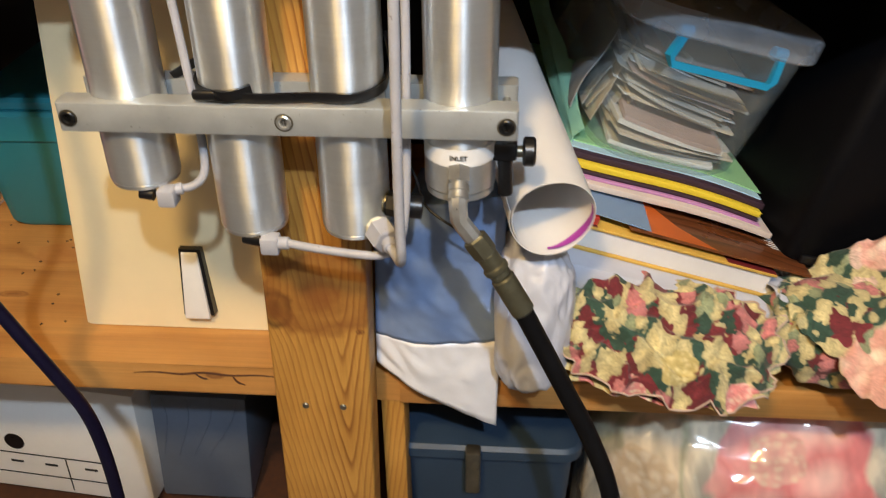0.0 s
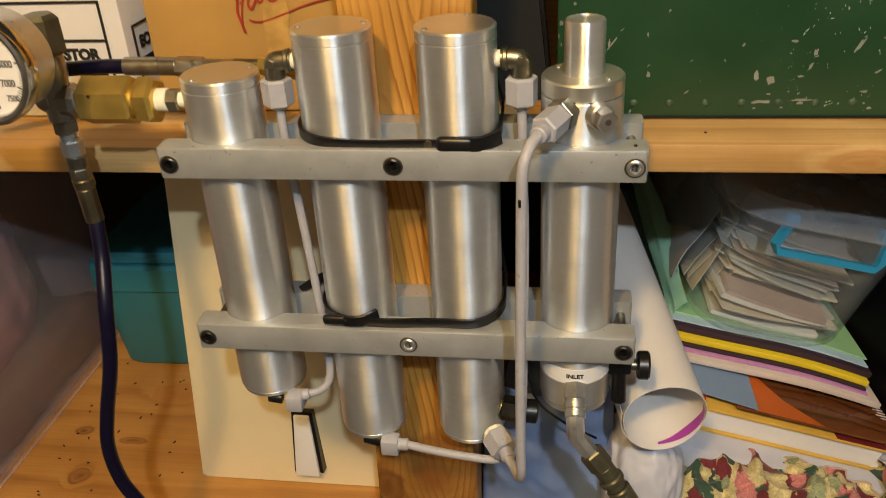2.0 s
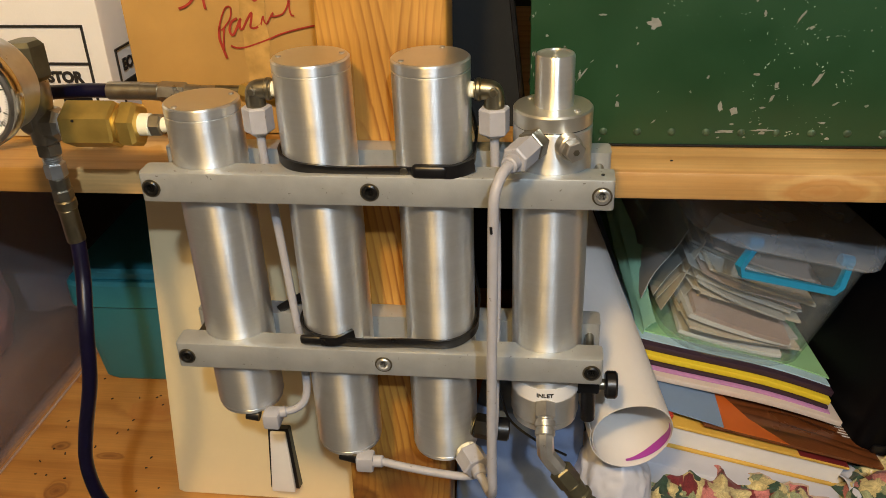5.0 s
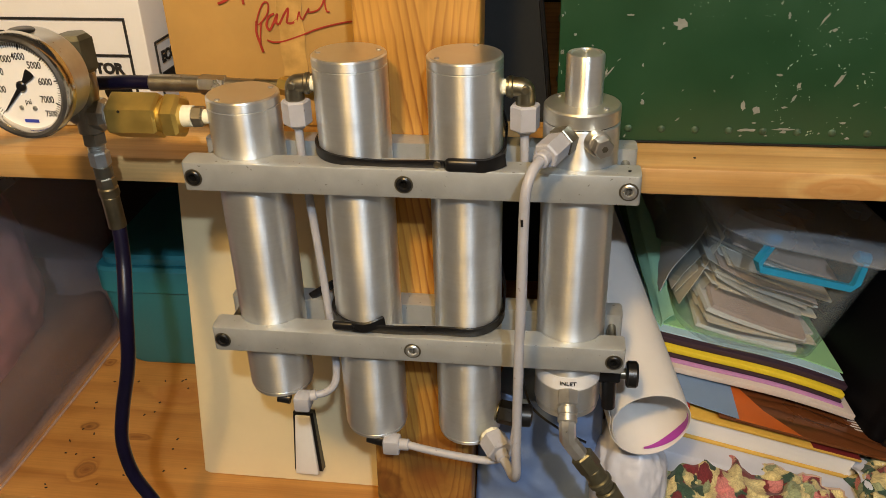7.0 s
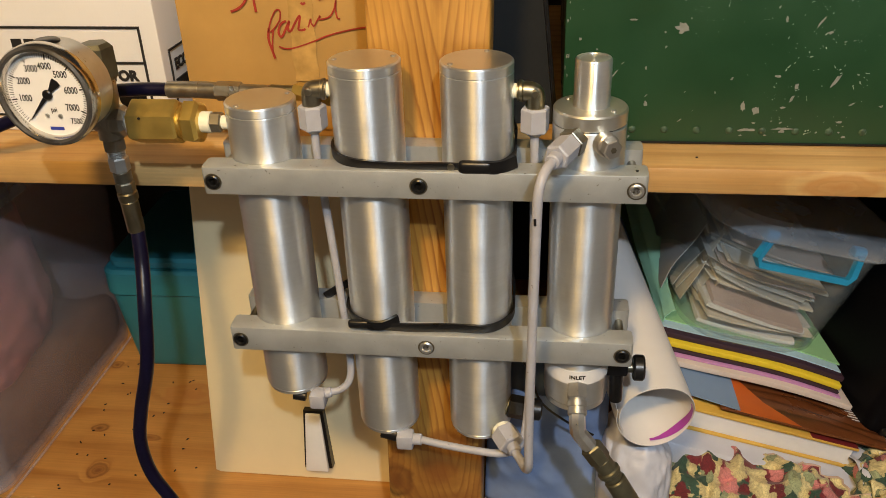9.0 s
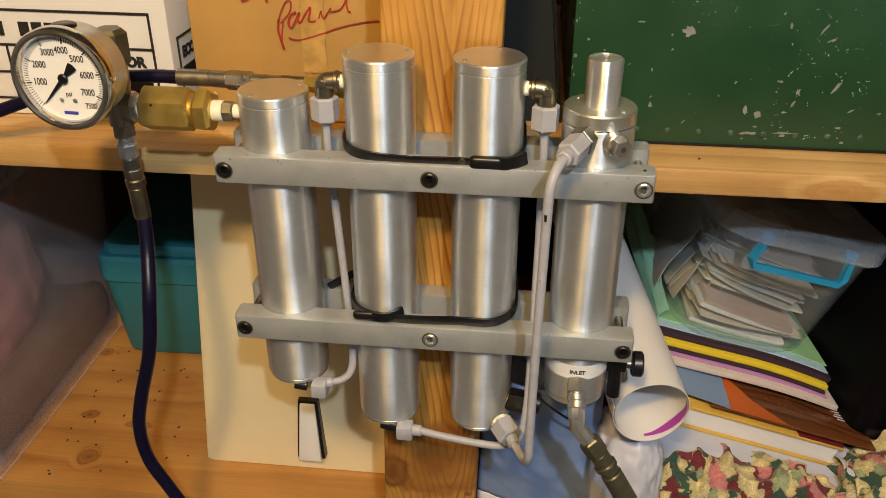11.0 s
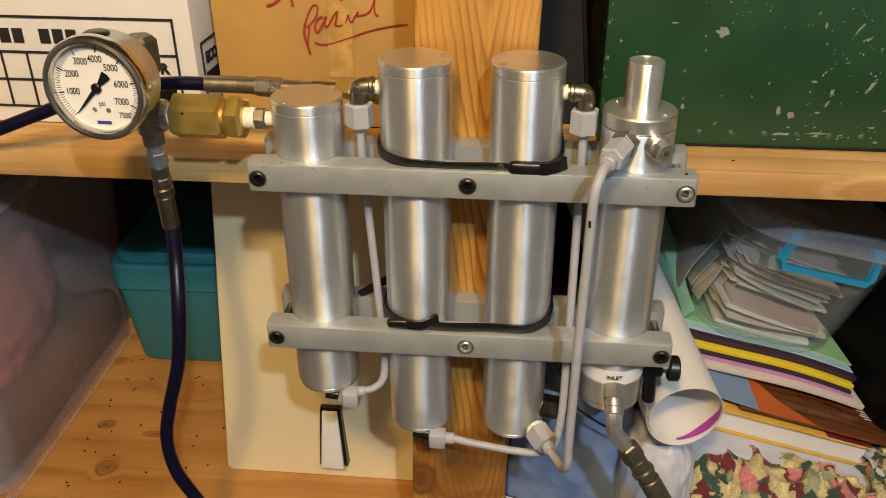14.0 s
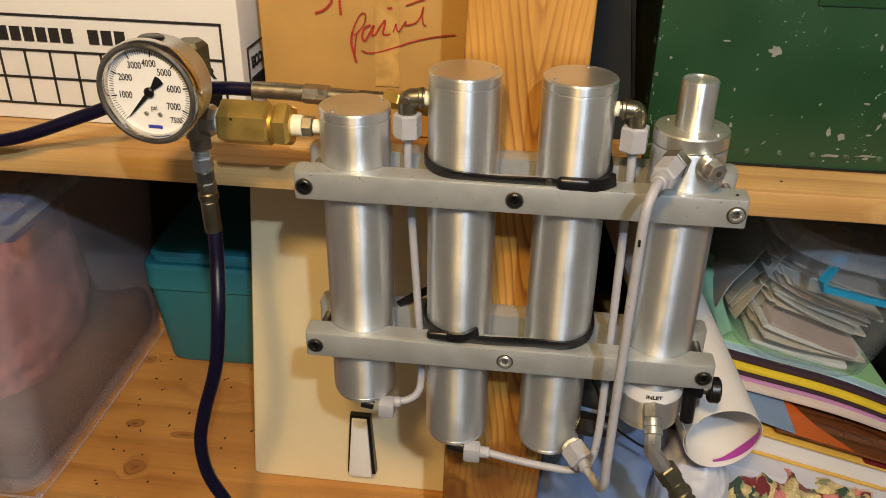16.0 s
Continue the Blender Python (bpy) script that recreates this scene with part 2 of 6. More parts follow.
def clear(name, tint, haze, rough_=0.25, veil=(0.8, 0.82, 0.85), wrinkle=0.0):
    """Thin translucent plastic: mostly see-through, with haze and gloss."""
    mat = bpy.data.materials.new(name)
    mat.use_nodes = True
    nt = mat.node_tree
    nt.nodes.clear()
    out, tr, df, gl = node(nt, "OutputMaterial"), node(nt, "BsdfTransparent"), node(nt, "BsdfDiffuse"), node(nt, "BsdfGlossy")
    tr.inputs["Color"].default_value, df.inputs["Color"].default_value = (*tint, 1), (*veil, 1)
    gl.inputs["Roughness"].default_value = rough_
    m1, m2, fr = node(nt, "MixShader"), node(nt, "MixShader"), node(nt, "LayerWeight", Blend=0.5)
    steep, gloss = node(nt, "Math"), node(nt, "Math")
    steep.operation, gloss.operation = "POWER", "MULTIPLY_ADD"
    steep.inputs[1].default_value, gloss.inputs[1].default_value, gloss.inputs[2].default_value = 4.0, 0.35, 0.025
    nt.links.new(fr.outputs["Facing"], steep.inputs[0])
    nt.links.new(steep.outputs[0], gloss.inputs[0])
    cloud = ramp(nt, tex_noise(nt, coords(nt), 14, 4), [(0.3, grey(haze * 0.7)), (0.75, grey(haze * 1.35))])
    nt.links.new(cloud, m1.inputs[0])
    nt.links.new(tr.outputs[0], m1.inputs[1])
    nt.links.new(df.outputs[0], m1.inputs[2])
    nt.links.new(gloss.outputs[0], m2.inputs[0])
    nt.links.new(m1.outputs[0], m2.inputs[1])
    nt.links.new(gl.outputs[0], m2.inputs[2])
    nt.links.new(m2.outputs[0], out.inputs["Surface"])
    if wrinkle:
        gloss.inputs[2].default_value = 0.08
        fold = node(nt, "TexNoise", Scale=11.0, Detail=3.0, Distortion=1.2)
        fold.noise_type = "RIDGED_MULTIFRACTAL"
        nt.links.new(coords(nt, (1.0, 1.0, 0.45), (0, 0.3, 0)), fold.inputs["Vector"])
        b = node(nt, "Bump", Strength=wrinkle, Distance=0.025)
        nt.links.new(fold.outputs["Fac"], b.inputs["Height"])
        nt.links.new(b.outputs["Normal"], gl.inputs["Normal"])
        nt.links.new(b.outputs["Normal"], fr.inputs["Normal"])
    return mat


def chipped_paint(name, base, chip):
    """Old enamel with chips down to bare metal, a few scratches and dull patches."""
    mat, nt, p = material(name, base, 0.42)
    v = coords(nt)
    vo = node(nt, "TexVoronoi", Scale=150.0, Randomness=1.0)
    wv = node(nt, "TexNoise", Scale=70.0, Detail=4.0)
    add = node(nt, "VectorMath")
    add.operation = "MULTIPLY_ADD"
    add.inputs[1].default_value = (0.035, 0.035, 0.035)
    nt.links.new(v, wv.inputs["Vector"])
    nt.links.new(wv.outputs["Color"], add.inputs[0])
    nt.links.new(v, add.inputs[2])
    nt.links.new(add.outputs[0], vo.inputs["Vector"])
    where = tex_noise(nt, v, 9.0, 3)
    size = ramp(nt, where, [(0.53, grey(0.0)), (0.80, grey(0.24))])
    lt = node(nt, "Math")
    lt.operation = "LESS_THAN"
    nt.links.new(vo.outputs["Distance"], lt.inputs[0])
    nt.links.new(size, lt.inputs[1])
    blot = tex_noise(nt, v, 16, 5)
    c = mixc(nt, 1.0, (*base,), ramp(nt, blot, [(0.3, grey(0.88)), (0.7, grey(1.12))]), "MULTIPLY")
    c = mixc(nt, lt.outputs[0], c, chip)
    nt.links.new(c, p.inputs["Base Color"])
    nt.links.new(ramp(nt, blot, [(0.3, grey(0.34)), (0.7, grey(0.55))]), p.inputs["Roughness"])
    inv = node(nt, "Math")
    inv.operation = "SUBTRACT"
    inv.inputs[0].default_value = 1.0
    nt.links.new(lt.outputs[0], inv.inputs[1])
    bump(nt, p, inv.outputs[0], 0.3, 0.0004)
    return mat


def floral(name, scale, colours, spots=(), fade=0.0, swirl=0.085):
    """Printed leaves and petals: long warped cells in mixed colours with streaks, and large blooms (centre, size, light, deep)."""
    mat, nt, p = material(name, colours[0], 0.85)
    v = coords(nt)

    def warped(vec, amount, freq):
        w, a = node(nt, "TexNoise", Scale=freq, Detail=2.0), node(nt, "VectorMath")
        a.operation = "MULTIPLY_ADD"
        a.inputs[1].default_value = (amount,) * 3
        nt.links.new(v, w.inputs["Vector"])
        nt.links.new(w.outputs["Color"], a.inputs[0])
        nt.links.new(vec, a.inputs[2])
        return a.outputs[0]
    long = warped(coords(nt, (1.0, 0.7, 0.38), (0.4, 0.9, 0.5)), swirl, scale * 0.45)
    n = len(colours)
    streak = tex_noise(nt, warped(coords(nt, (1.0, 0.7, 0.22), (0.4, 0.7, 0.3)), swirl, scale * 0.45), scale * 5, 3)

    def cells(vec, k):
        vo, sep = node(nt, "TexVoronoi", Scale=k), node(nt, "SeparateColor")
        if fade:
            vo.feature = "SMOOTH_F1"
            vo.inputs["Smoothness"].default_value = fade
        nt.links.new(vec, vo.inputs["Vector"])
        nt.links.new(vo.outputs["Color"], sep.inputs[0])
        return sep.outputs[0], vo.outputs["Distance"]

    def picked(fac, cols):
        c = ramp(nt, fac, [(i / len(cols), col) for i, col in enumerate(cols)])
        c.node.color_ramp.interpolation = "CONSTANT"
        return c
    if fade:
        fac, far = cells(long, scale)
        c = ramp(nt, fac, [(0.12 + 0.76 * (i + 0.5) / n, col) for i, col in enumerate(colours)])
    else:
        # dark ground, then two layers of pointed leaves and petals
        c = picked(cells(warped(v, 0.014, scale * 1.1), scale * 0.42)[0], colours[:2])
        for k, turn in ((0.62, (0.4, 0.9, 0.5)), (0.95, (1.1, 0.3, 1.9))):
            fac, far = cells(warped(coords(nt, (1.0, 0.7, 0.36), turn), 0.010, scale * 1.5), scale * k)
            leaf = mixc(nt, 1.0, picked(fac, colours[2:]), ramp(nt, far, [(0.0, grey(1.10)), (0.55, grey(0.66))]), "MULTIPLY")
            c = mixc(nt, ramp(nt, far, [(0.50, grey(1)), (0.55, grey(0))]), c, leaf)
    c = mixc(nt, 1.0, c, ramp(nt, streak, [(0.36, grey(0.68)), (0.60, grey(1.08))]), "MULTIPLY")
    for (sx, sy, sz), size, light, deep in spots:
        g = node(nt, "TexGradient")
        g.gradient_type = "SPHERICAL"
        k = 1 / size
        nt.links.new(warped(coords(nt, (k, k, k), (0, 0, 0), (-sx * k - 0.35, -sy * k - 0.35, -sz * k - 0.35)), 0.7, 1.5 / size), g.inputs["Vector"])
        cell = node(nt, "TexVoronoi", Scale=(3.6 if size < 0.09 else 1.7) / size)
        nt.links.new(warped(v, size * 0.35, 2.2 / size), cell.inputs["Vector"])
        petal = mixc(nt, ramp(nt, cell.outputs["Distance"], [(0.15, grey(1.0)), (0.62, grey(0.0))]), deep, light)
        petal = mixc(nt, 1.0, petal, ramp(nt, streak, [(0.3, grey(0.82)), (0.65, grey(1.08))]), "MULTIPLY")
        c = mixc(nt, ramp(nt, g.outputs["Fac"], [(0.08, grey(0)), (0.16, grey(1))]), c, petal)
    nt.links.new(c, p.inputs["Base Color"])
    bump(nt, p, tex_noise(nt, v, 900, 2), 0.3, 0.0004)
    p.inputs["Sheen Weight"].default_value = 0.15
    return mat


CHROME = plain("polished_bezel", (0.62, 0.60, 0.56), 0.17, 1.0, 0.1, 60, 900, 0.05)
ALU = turned_metal("turned_aluminium", (0.77, 0.80, 0.82), 0.335)
ALU_CAP = plain("faced_aluminium", (0.68, 0.68, 0.62), 0.34, 0.9, 0.06, 60, 900, 0.1)
BAR = plain("bead_blasted_bar", (0.46, 0.485, 0.485), 0.40, 0.5, 0.12, 45, 1400, 0.25)
speckled(BAR, (0.14, 0.13, 0.11), 300, 0.71)
GREY = speckled(plain("grey_painted_fitting", (0.38, 0.385, 0.425), 0.42, 0.0, 0.08, 90, 900, 0.2), (0.18, 0.16, 0.15), 240, 0.71)
STEEL = plain("bright_steel", (0.58, 0.59, 0.58), 0.32, 0.85, 0.12, 120, 900, 0.1)
DULLSTEEL = plain("dull_steel", (0.36, 0.34, 0.29), 0.31, 0.95, 0.15, 120, 900, 0.15)
DARKSTEEL = plain("darkened_steel", (0.23, 0.21, 0.16), 0.33, 0.9, 0.25, 90, 700, 0.2)
BRASS = plain("brass", (0.66, 0.47, 0.13), 0.42, 0.9, 0.12, 80, 900, 0.12)
OLDBRASS = plain("dull_brass", (0.28, 0.255, 0.18), 0.34, 1.0, 0.2, 90, 900, 0.15)
TAPE = plain("thread_tape", (0.80, 0.78, 0.62), 0.6, 0.0, 0.05, 200, 900, 0.4)
BLACK = plain("black_plastic", (0.006, 0.006, 0.007), 0.32, 0.0, 0.15, 60, 600, 0.15)
BLACKBOLT = plain("black_oxide_screw", (0.02, 0.02, 0.02), 0.32, 0.6, 0.15, 120, 900, 0.1)
NAVY = plain("navy_hose_cover", (0.004, 0.003, 0.018), 0.34, 0.0, 0.2, 70, 800, 0.3, 0.3)
RUBBER = plain("black_rubber", (0.004, 0.004, 0.005), 0.5, 0.0, 0.2, 70, 900, 0.2, 0.12)
GREENSTEEL = plain("olive_plated_steel", (0.13, 0.125, 0.085), 0.38, 0.7, 0.25, 80, 800, 0.2)
WHITE = plain("white_face", (0.80, 0.79, 0.76), 0.45, 0.0, 0.03, 60, 900, 0.1)
INK = plain("black_ink", (0.015, 0.014, 0.013), 0.6, 0.0, 0.1, 80, 900, 0.0)
BLUEINK = plain("blue_ink", (0.03, 0.05, 0.35), 0.6, 0.0, 0.1, 80, 900, 0.0)
REDINK = plain("red_marker", (0.35, 0.029, 0.013), 0.6, 0.0, 0.25, 60, 900, 0.0)
LABEL = plain("label_paper", (0.78, 0.78, 0.78), 0.5, 0.0, 0.03, 80, 900, 0.1)
CREAM = plain("cream_panel", (0.80, 0.685, 0.43), 0.55, 0.0, 0.05, 14, 700, 0.15)
CARTON = plain("white_carton", (0.76, 0.74, 0.70), 0.7, 0.0, 0.05, 12, 500, 0.2)
KRAFT = plain("kraft_cardboard", (0.47, 0.272, 0.074), 0.75, 0.0, 0.16, 13, 380, 0.3)
PACKTAPE = plain("packing_tape", (0.49, 0.295, 0.09), 0.12, 0.0, 0.3, 60, 140, 1.0)
PAPER = plain("white_paper", (0.70, 0.69, 0.68), 0.6, 0.0, 0.05, 20, 600, 0.15)
BAG = plain("white_plastic_film", (0.52, 0.54, 0.62), 0.34, 0.0, 0.08, 25, 400, 0.2)
HEMFILM = plain("white_bag_hem", (0.78, 0.79, 0.84), 0.22, 0.0, 0.06, 25, 400, 0.2)
BLUEFILM = plain("blue_plastic_film", (0.19, 0.27, 0.46), 0.16, 0.0, 0.15, 25, 400, 0.2)
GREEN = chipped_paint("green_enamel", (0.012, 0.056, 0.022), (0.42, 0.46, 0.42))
# Darker copy of the enamel: shade on the chest's sides put into colour.
SHADEGREEN = chipped_paint("shaded_green_enamel", (0.008, 0.02, 0.010), (0.3, 0.32, 0.3))
TEAL = plain("teal_plastic", (0.022, 0.19, 0.235), 0.42, 0.0, 0.08, 20, 500, 0.15)
PINK = plain("pink_fleece", (0.62, 0.27, 0.28), 0.95, 0.0, 0.18, 26, 260, 0.8)
TAUPE = plain("taupe_fabric", (0.13, 0.085, 0.07), 0.95, 0.0, 0.22, 26, 260, 0.8)
CLEAR = clear("clear_tote_plastic", (0.92, 0.90, 0.90), 0.26, 0.25, (0.50, 0.46, 0.50))
CLEARLID = clear("clear_lid_plastic", (0.9, 0.92, 0.95), 0.40, 0.2, (0.42, 0.46, 0.51))
CLEARBIN = clear("clear_bin_plastic", (0.93, 0.96, 0.96), 0.12, 0.16, (0.34, 0.39, 0.42))
CLEARBAG = clear("clear_film", (0.96, 0.96, 0.96), 0.03, 0.17, (0.8, 0.8, 0.8), 1.0)
CYAN = plain("blue_handle_plastic", (0.013, 0.24, 0.45), 0.35, 0.0, 0.08, 40, 500, 0.1)
DEEPBLUE = plain("deep_blue_plastic", (0.01, 0.03, 0.22), 0.35, 0.0, 0.1, 40, 500, 0.1)
BLUECARD = plain("blue_card", (0.19, 0.29, 0.46), 0.6, 0.0, 0.06, 20, 500, 0.15)
YELLOW = plain("yellow_folder", (0.72, 0.55, 0.03), 0.6, 0.0, 0.05, 30, 500, 0.15)
PLUM = plain("dark_plum_folder", (0.035, 0.016, 0.03), 0.6, 0.0, 0.1, 30, 500, 0.15)
LILAC = plain("lilac_folder", (0.50, 0.24, 0.47), 0.6, 0.0, 0.06, 30, 500, 0.15)
PALEMINT = plain("pale_green_file", (0.27, 0.52, 0.37), 0.6, 0.0, 0.06, 30, 500, 0.15)
MINT = plain("green_paper", (0.30, 0.58, 0.30), 0.6, 0.0, 0.06, 30, 500, 0.15)
SKY = plain("pale_blue_paper", (0.40, 0.60, 0.72), 0.6, 0.0, 0.06, 30, 500, 0.15)
ORANGE = plain("orange_print", (0.52, 0.115, 0.02), 0.45, 0.0, 0.15, 25, 500, 0.1)
REDCARD = plain("red_cover", (0.50, 0.045, 0.025), 0.45, 0.0, 0.12, 30, 500, 0.1)
MAROON = plain("maroon_cover", (0.16, 0.018, 0.02), 0.45, 0.0, 0.15, 30, 500, 0.1)
GOLD = plain("gold_cover", (0.62, 0.38, 0.07), 0.5, 0.0, 0.12, 30, 500, 0.1)
BROWNPIC = sawn("brown_photo_cover", (0.17, 0.058, 0.02), (0.045, 0.014, 0.006), "x", "y", 70, None, (), 1.0, 0.05, 0.3)
SHADEBOX = plain("shaded_slate_card", (0.005, 0.0065, 0.007), 0.8, 0.0, 0.2, 20, 300, 0.3)
BLACKCASE = plain("black_case", (0.003, 0.003, 0.004), 0.5, 0.0, 0.2, 14, 300, 0.3, 0.1)
PURPLE = plain("purple_print", (0.36, 0.05, 0.36), 0.5, 0.0, 0.15, 40, 500, 0.1)
HEM = plain("pale_hem", (0.46, 0.34, 0.27), 0.8, 0.0, 0.15, 60, 500, 0.3)
SHADEFILM = plain("shaded_white_film", (0.11, 0.135, 0.18), 0.4, 0.0, 0.2, 10, 300, 0.2)
DENIM = plain("blue_plastic_tub", (0.024, 0.046, 0.082), 0.5, 0.0, 0.12, 14, 300, 0.2)
CREAMY, GREENLEAF, WINE, ROSE, PEACH = (0.70, 0.60, 0.30), (0.03, 0.075, 0.05), (0.17, 0.018, 0.025), (0.66, 0.24, 0.23), (0.80, 0.58, 0.46)
OLIVE = (0.30, 0.34, 0.19)
FLORAL = floral("floral_cotton", 80, (WINE, GREENLEAF, CREAMY, OLIVE, CREAMY, WINE, CREAMY, ROSE, GREENLEAF, CREAMY),
                (((0.300, 0.040, 1.040), 0.019, CREAMY, (0.50, 0.40, 0.15)), ((0.350, 0.045, 1.005), 0.024, PEACH, ROSE), ((0.262, 0.045, 1.005), 0.020, (0.76, 0.64, 0.44), ROSE)))
PEONY = floral("peony_cotton", 62, (GREENLEAF, OLIVE, CREAMY, GREENLEAF, CREAMY, PEACH, CREAMY),
               (((0.468, 0.035, 1.050), 0.062, (0.84, 0.66, 0.48), (0.66, 0.34, 0.26)), ((0.412, 0.070, 1.072), 0.030, (0.70, 0.52, 0.16), (0.48, 0.32, 0.08)), ((0.500, 0.150, 1.125), 0.060, (0.84, 0.66, 0.52), (0.66, 0.34, 0.28)), ((0.59, 0.06, 1.06), 0.055, PEACH, (0.66, 0.36, 0.30))))
QUILT = floral("rose_quilt", 13, ((0.48, 0.48, 0.42), (0.66, 0.60, 0.46), (0.80, 0.70, 0.52), (0.46, 0.44, 0.28), (0.74, 0.62, 0.44)),
               (((0.455, 0.13, 0.825), 0.100, (0.92, 0.58, 0.52), (0.74, 0.22, 0.22)), ((0.440, 0.13, 0.850), 0.035, (0.82, 0.60, 0.46), (0.76, 0.40, 0.34)), ((0.300, 0.13, 0.80), 0.05, (0.74, 0.66, 0.52), (0.60, 0.46, 0.30))), 0.8, 0.08)
ENVELOPE = plain("beige_envelope", (0.66, 0.58, 0.47), 0.6, 0.0, 0.10, 20, 600, 0.15)
BEIGEPAPER = plain("pinkish_paper", (0.46, 0.35, 0.32), 0.6, 0.0, 0.12, 20, 600, 0.15)
# Greyer copy of white paper: upper shelf's shade put into the bin's sheets.
SHADEPAPER = plain("shaded_white_paper", (0.44, 0.44, 0.43), 0.6, 0.0, 0.10, 20, 600, 0.15)
PADPAPER = plain("buff_pad_paper", (0.60, 0.52, 0.47), 0.6, 0.0, 0.08, 20, 600, 0.15)
BRIGHTSTEEL = plain("polished_steel", (0.60, 0.58, 0.54), 0.34, 0.9, 0.10, 120, 900, 0.08)
# The last entry in POST's knots is a broad brown patch below the cylinders.
POST = sawn("post_pine", (0.535, 0.285, 0.06), (0.22, 0.066, 0.010), "z", "x", 0, (0.010, 8.0, 22.0), (((-0.044, 0.062, 1.072), 0.030, 1.5, 2.5, (0.035, 0.010, 0.003)), ((0.028, 0.062, 1.050), 0.008, 0.7, 0.6, (0.12, 0.035, 0.01)), ((0.020, 0.062, 1.62), 0.03, 3.0, 3.0, (0.30, 0.11, 0.02)), ((-0.020, 0.062, 1.44), 0.02, 3.0, 1.6, (0.42, 0.20, 0.045)), ((-0.004, 0.062, 1.090), 0.105, 0.9, 0.8, (0.23, 0.080, 0.016))), 0.9, 0.020)
SHELF = sawn("shelf_pine", (0.65, 0.43, 0.185), (0.44, 0.23, 0.07), "x", "y", 42, None, (((0.31, 0.09, 1.375), 0.02, 3.0, 2.0, (0.45, 0.21, 0.06)),), 0.7, 0.03, 0.45)
SHELF_LOW = sawn("lower_shelf_pine", (0.55, 0.28, 0.08), (0.32, 0.12, 0.026), "x", "y", 19, None,
                 (((-0.420, 0.156, 0.965), 0.027, 0.9, 3.0, (0.20, 0.07, 0.02)), ((-0.452, 0.228, 0.965), 0.015, 1.5, 2.0, (0.17, 0.06, 0.018)), ((-0.490, 0.355, 0.965), 0.016, 1.2, 1.0, (0.20, 0.07, 0.02)), ((-0.13, 0.106, 0.952), 0.012, 2.0, 1.0, (0.16, 0.05, 0.015)), ((-0.36, 0.30, 0.965), 0.05, 1.6, 1.5, (0.44, 0.18, 0.045)), ((-0.385, 0.215, 0.965), 0.012, 3.0, 1.0, (0.24, 0.09, 0.025))), 0.62, 0.05, 0.42)
SPLIT_SHADE_WOOD = plain("split_and_shaded_wood", (0.07, 0.024, 0.008), 0.8, 0.0, 0.3, 90, 400, 0.4)
WALL = plain("shaded_back_wall", (0.022, 0.023, 0.027), 0.9, 0.0, 0.2, 3, 200, 0.4)
PLASTER = plain("room_plaster", (0.22, 0.21, 0.20), 0.9, 0.0, 0.08, 3, 200, 0.3)
FLOOR = plain("concrete_floor", (0.14, 0.135, 0.13), 0.8, 0.0, 0.2, 4, 120, 0.4)

# ---- setting ----
def slab_box(name, lo, hi, mat, label="", category="", bevel=0.0):
    return tagged(part(name, add_box(B(), lo, hi, None, bevel), mat, None, label, 35, "structure"), "", category)


slab_box("floor", (-2.2, -2.6, -0.1), (2.2, 0.72, 0.0), FLOOR, "bare grey concrete floor", "floor")
slab_box("ceiling", (-2.2, -2.6, 2.6), (2.2, 0.72, 2.7), PLASTER, "plain plaster ceiling", "ceiling")
# The deep shade behind the shelves is put in as a near-black wall colour.
slab_box("wall_north", (-2.2, 0.62, 0.0), (2.2, 0.72, 2.6), WALL, "wall behind the shelves, near black to stand for shade", "wall")
slab_box("wall_south", (-2.2, -2.6, 0.0), (2.2, -2.5, 2.6), PLASTER, "plain plaster wall", "wall")
slab_box("wall_west", (-2.2, -2.5, 0.0), (-2.1, 0.62, 2.6), PLASTER, "plain plaster wall", "wall")
slab_box("wall_east", (2.1, -2.5, 0.0), (2.2, 0.62, 2.6), PLASTER, "plain plaster wall", "wall")

# shelf boards, notched round the post
UP_TOP, UP_BOT, LOW_TOP, LOW_BOT = 1.389, 1.367, 0.965, 0.930


def shelf(name, left_y, right_y, z0, z1, mat, label):
    bm = add_slab(B(), [(-1.6, left_y), (-0.0585, left_y), (-0.0585, 0.108), (0.0545, 0.108), (0.0545, right_y), (1.6, right_y), (1.6, 0.62), (-1.6, 0.62)], z0, z1)
    long_edges = [e for e in bm.edges if abs(e.verts[0].co.z - e.verts[1].co.z) < 1e-6 and max(v.co.y for v in e.verts) < 0.115 and abs(e.verts[0].co.x - e.verts[1].co.x) > 0.5]
    bmesh.ops.bevel(bm, geom=long_edges, offset=0.0025, segments=2, affect="EDGES", profile=0.5)
    return tagged(part(name, bm, mat, None, label, 30, "structure"), "", "shelf")


shelf("shelf_upper", 0.079, 0.088, UP_BOT, UP_TOP, SHELF, "pale pine shelf board with grain along its edge")
low = shelf("shelf_lower", 0.110, 0.104, LOW_BOT, LOW_TOP, SHELF_LOW, "thick pine shelf board with knots and a cracked edge")
for pts in ([(-0.215, 0.9505), (-0.190, 0.9530), (-0.165, 0.9515), (-0.140, 0.9545), (-0.115, 0.9520), (-0.085, 0.9535), (-0.062, 0.9515)], [(-0.150, 0.9525), (-0.143, 0.9475), (-0.137, 0.9460)], [(-0.112, 0.9515), (-0.108, 0.9440), (-0.100, 0.9400)]):
    part("crack", add_sweep(B(), smooth_line([(x, 0.1102, z) for x, z in pts], 5), lambda u: 0.0002 + 0.0011 * math.sin(math.pi * u) ** 0.5, 8), SPLIT_SHADE_WOOD, low, "dark crack in the board's edge")
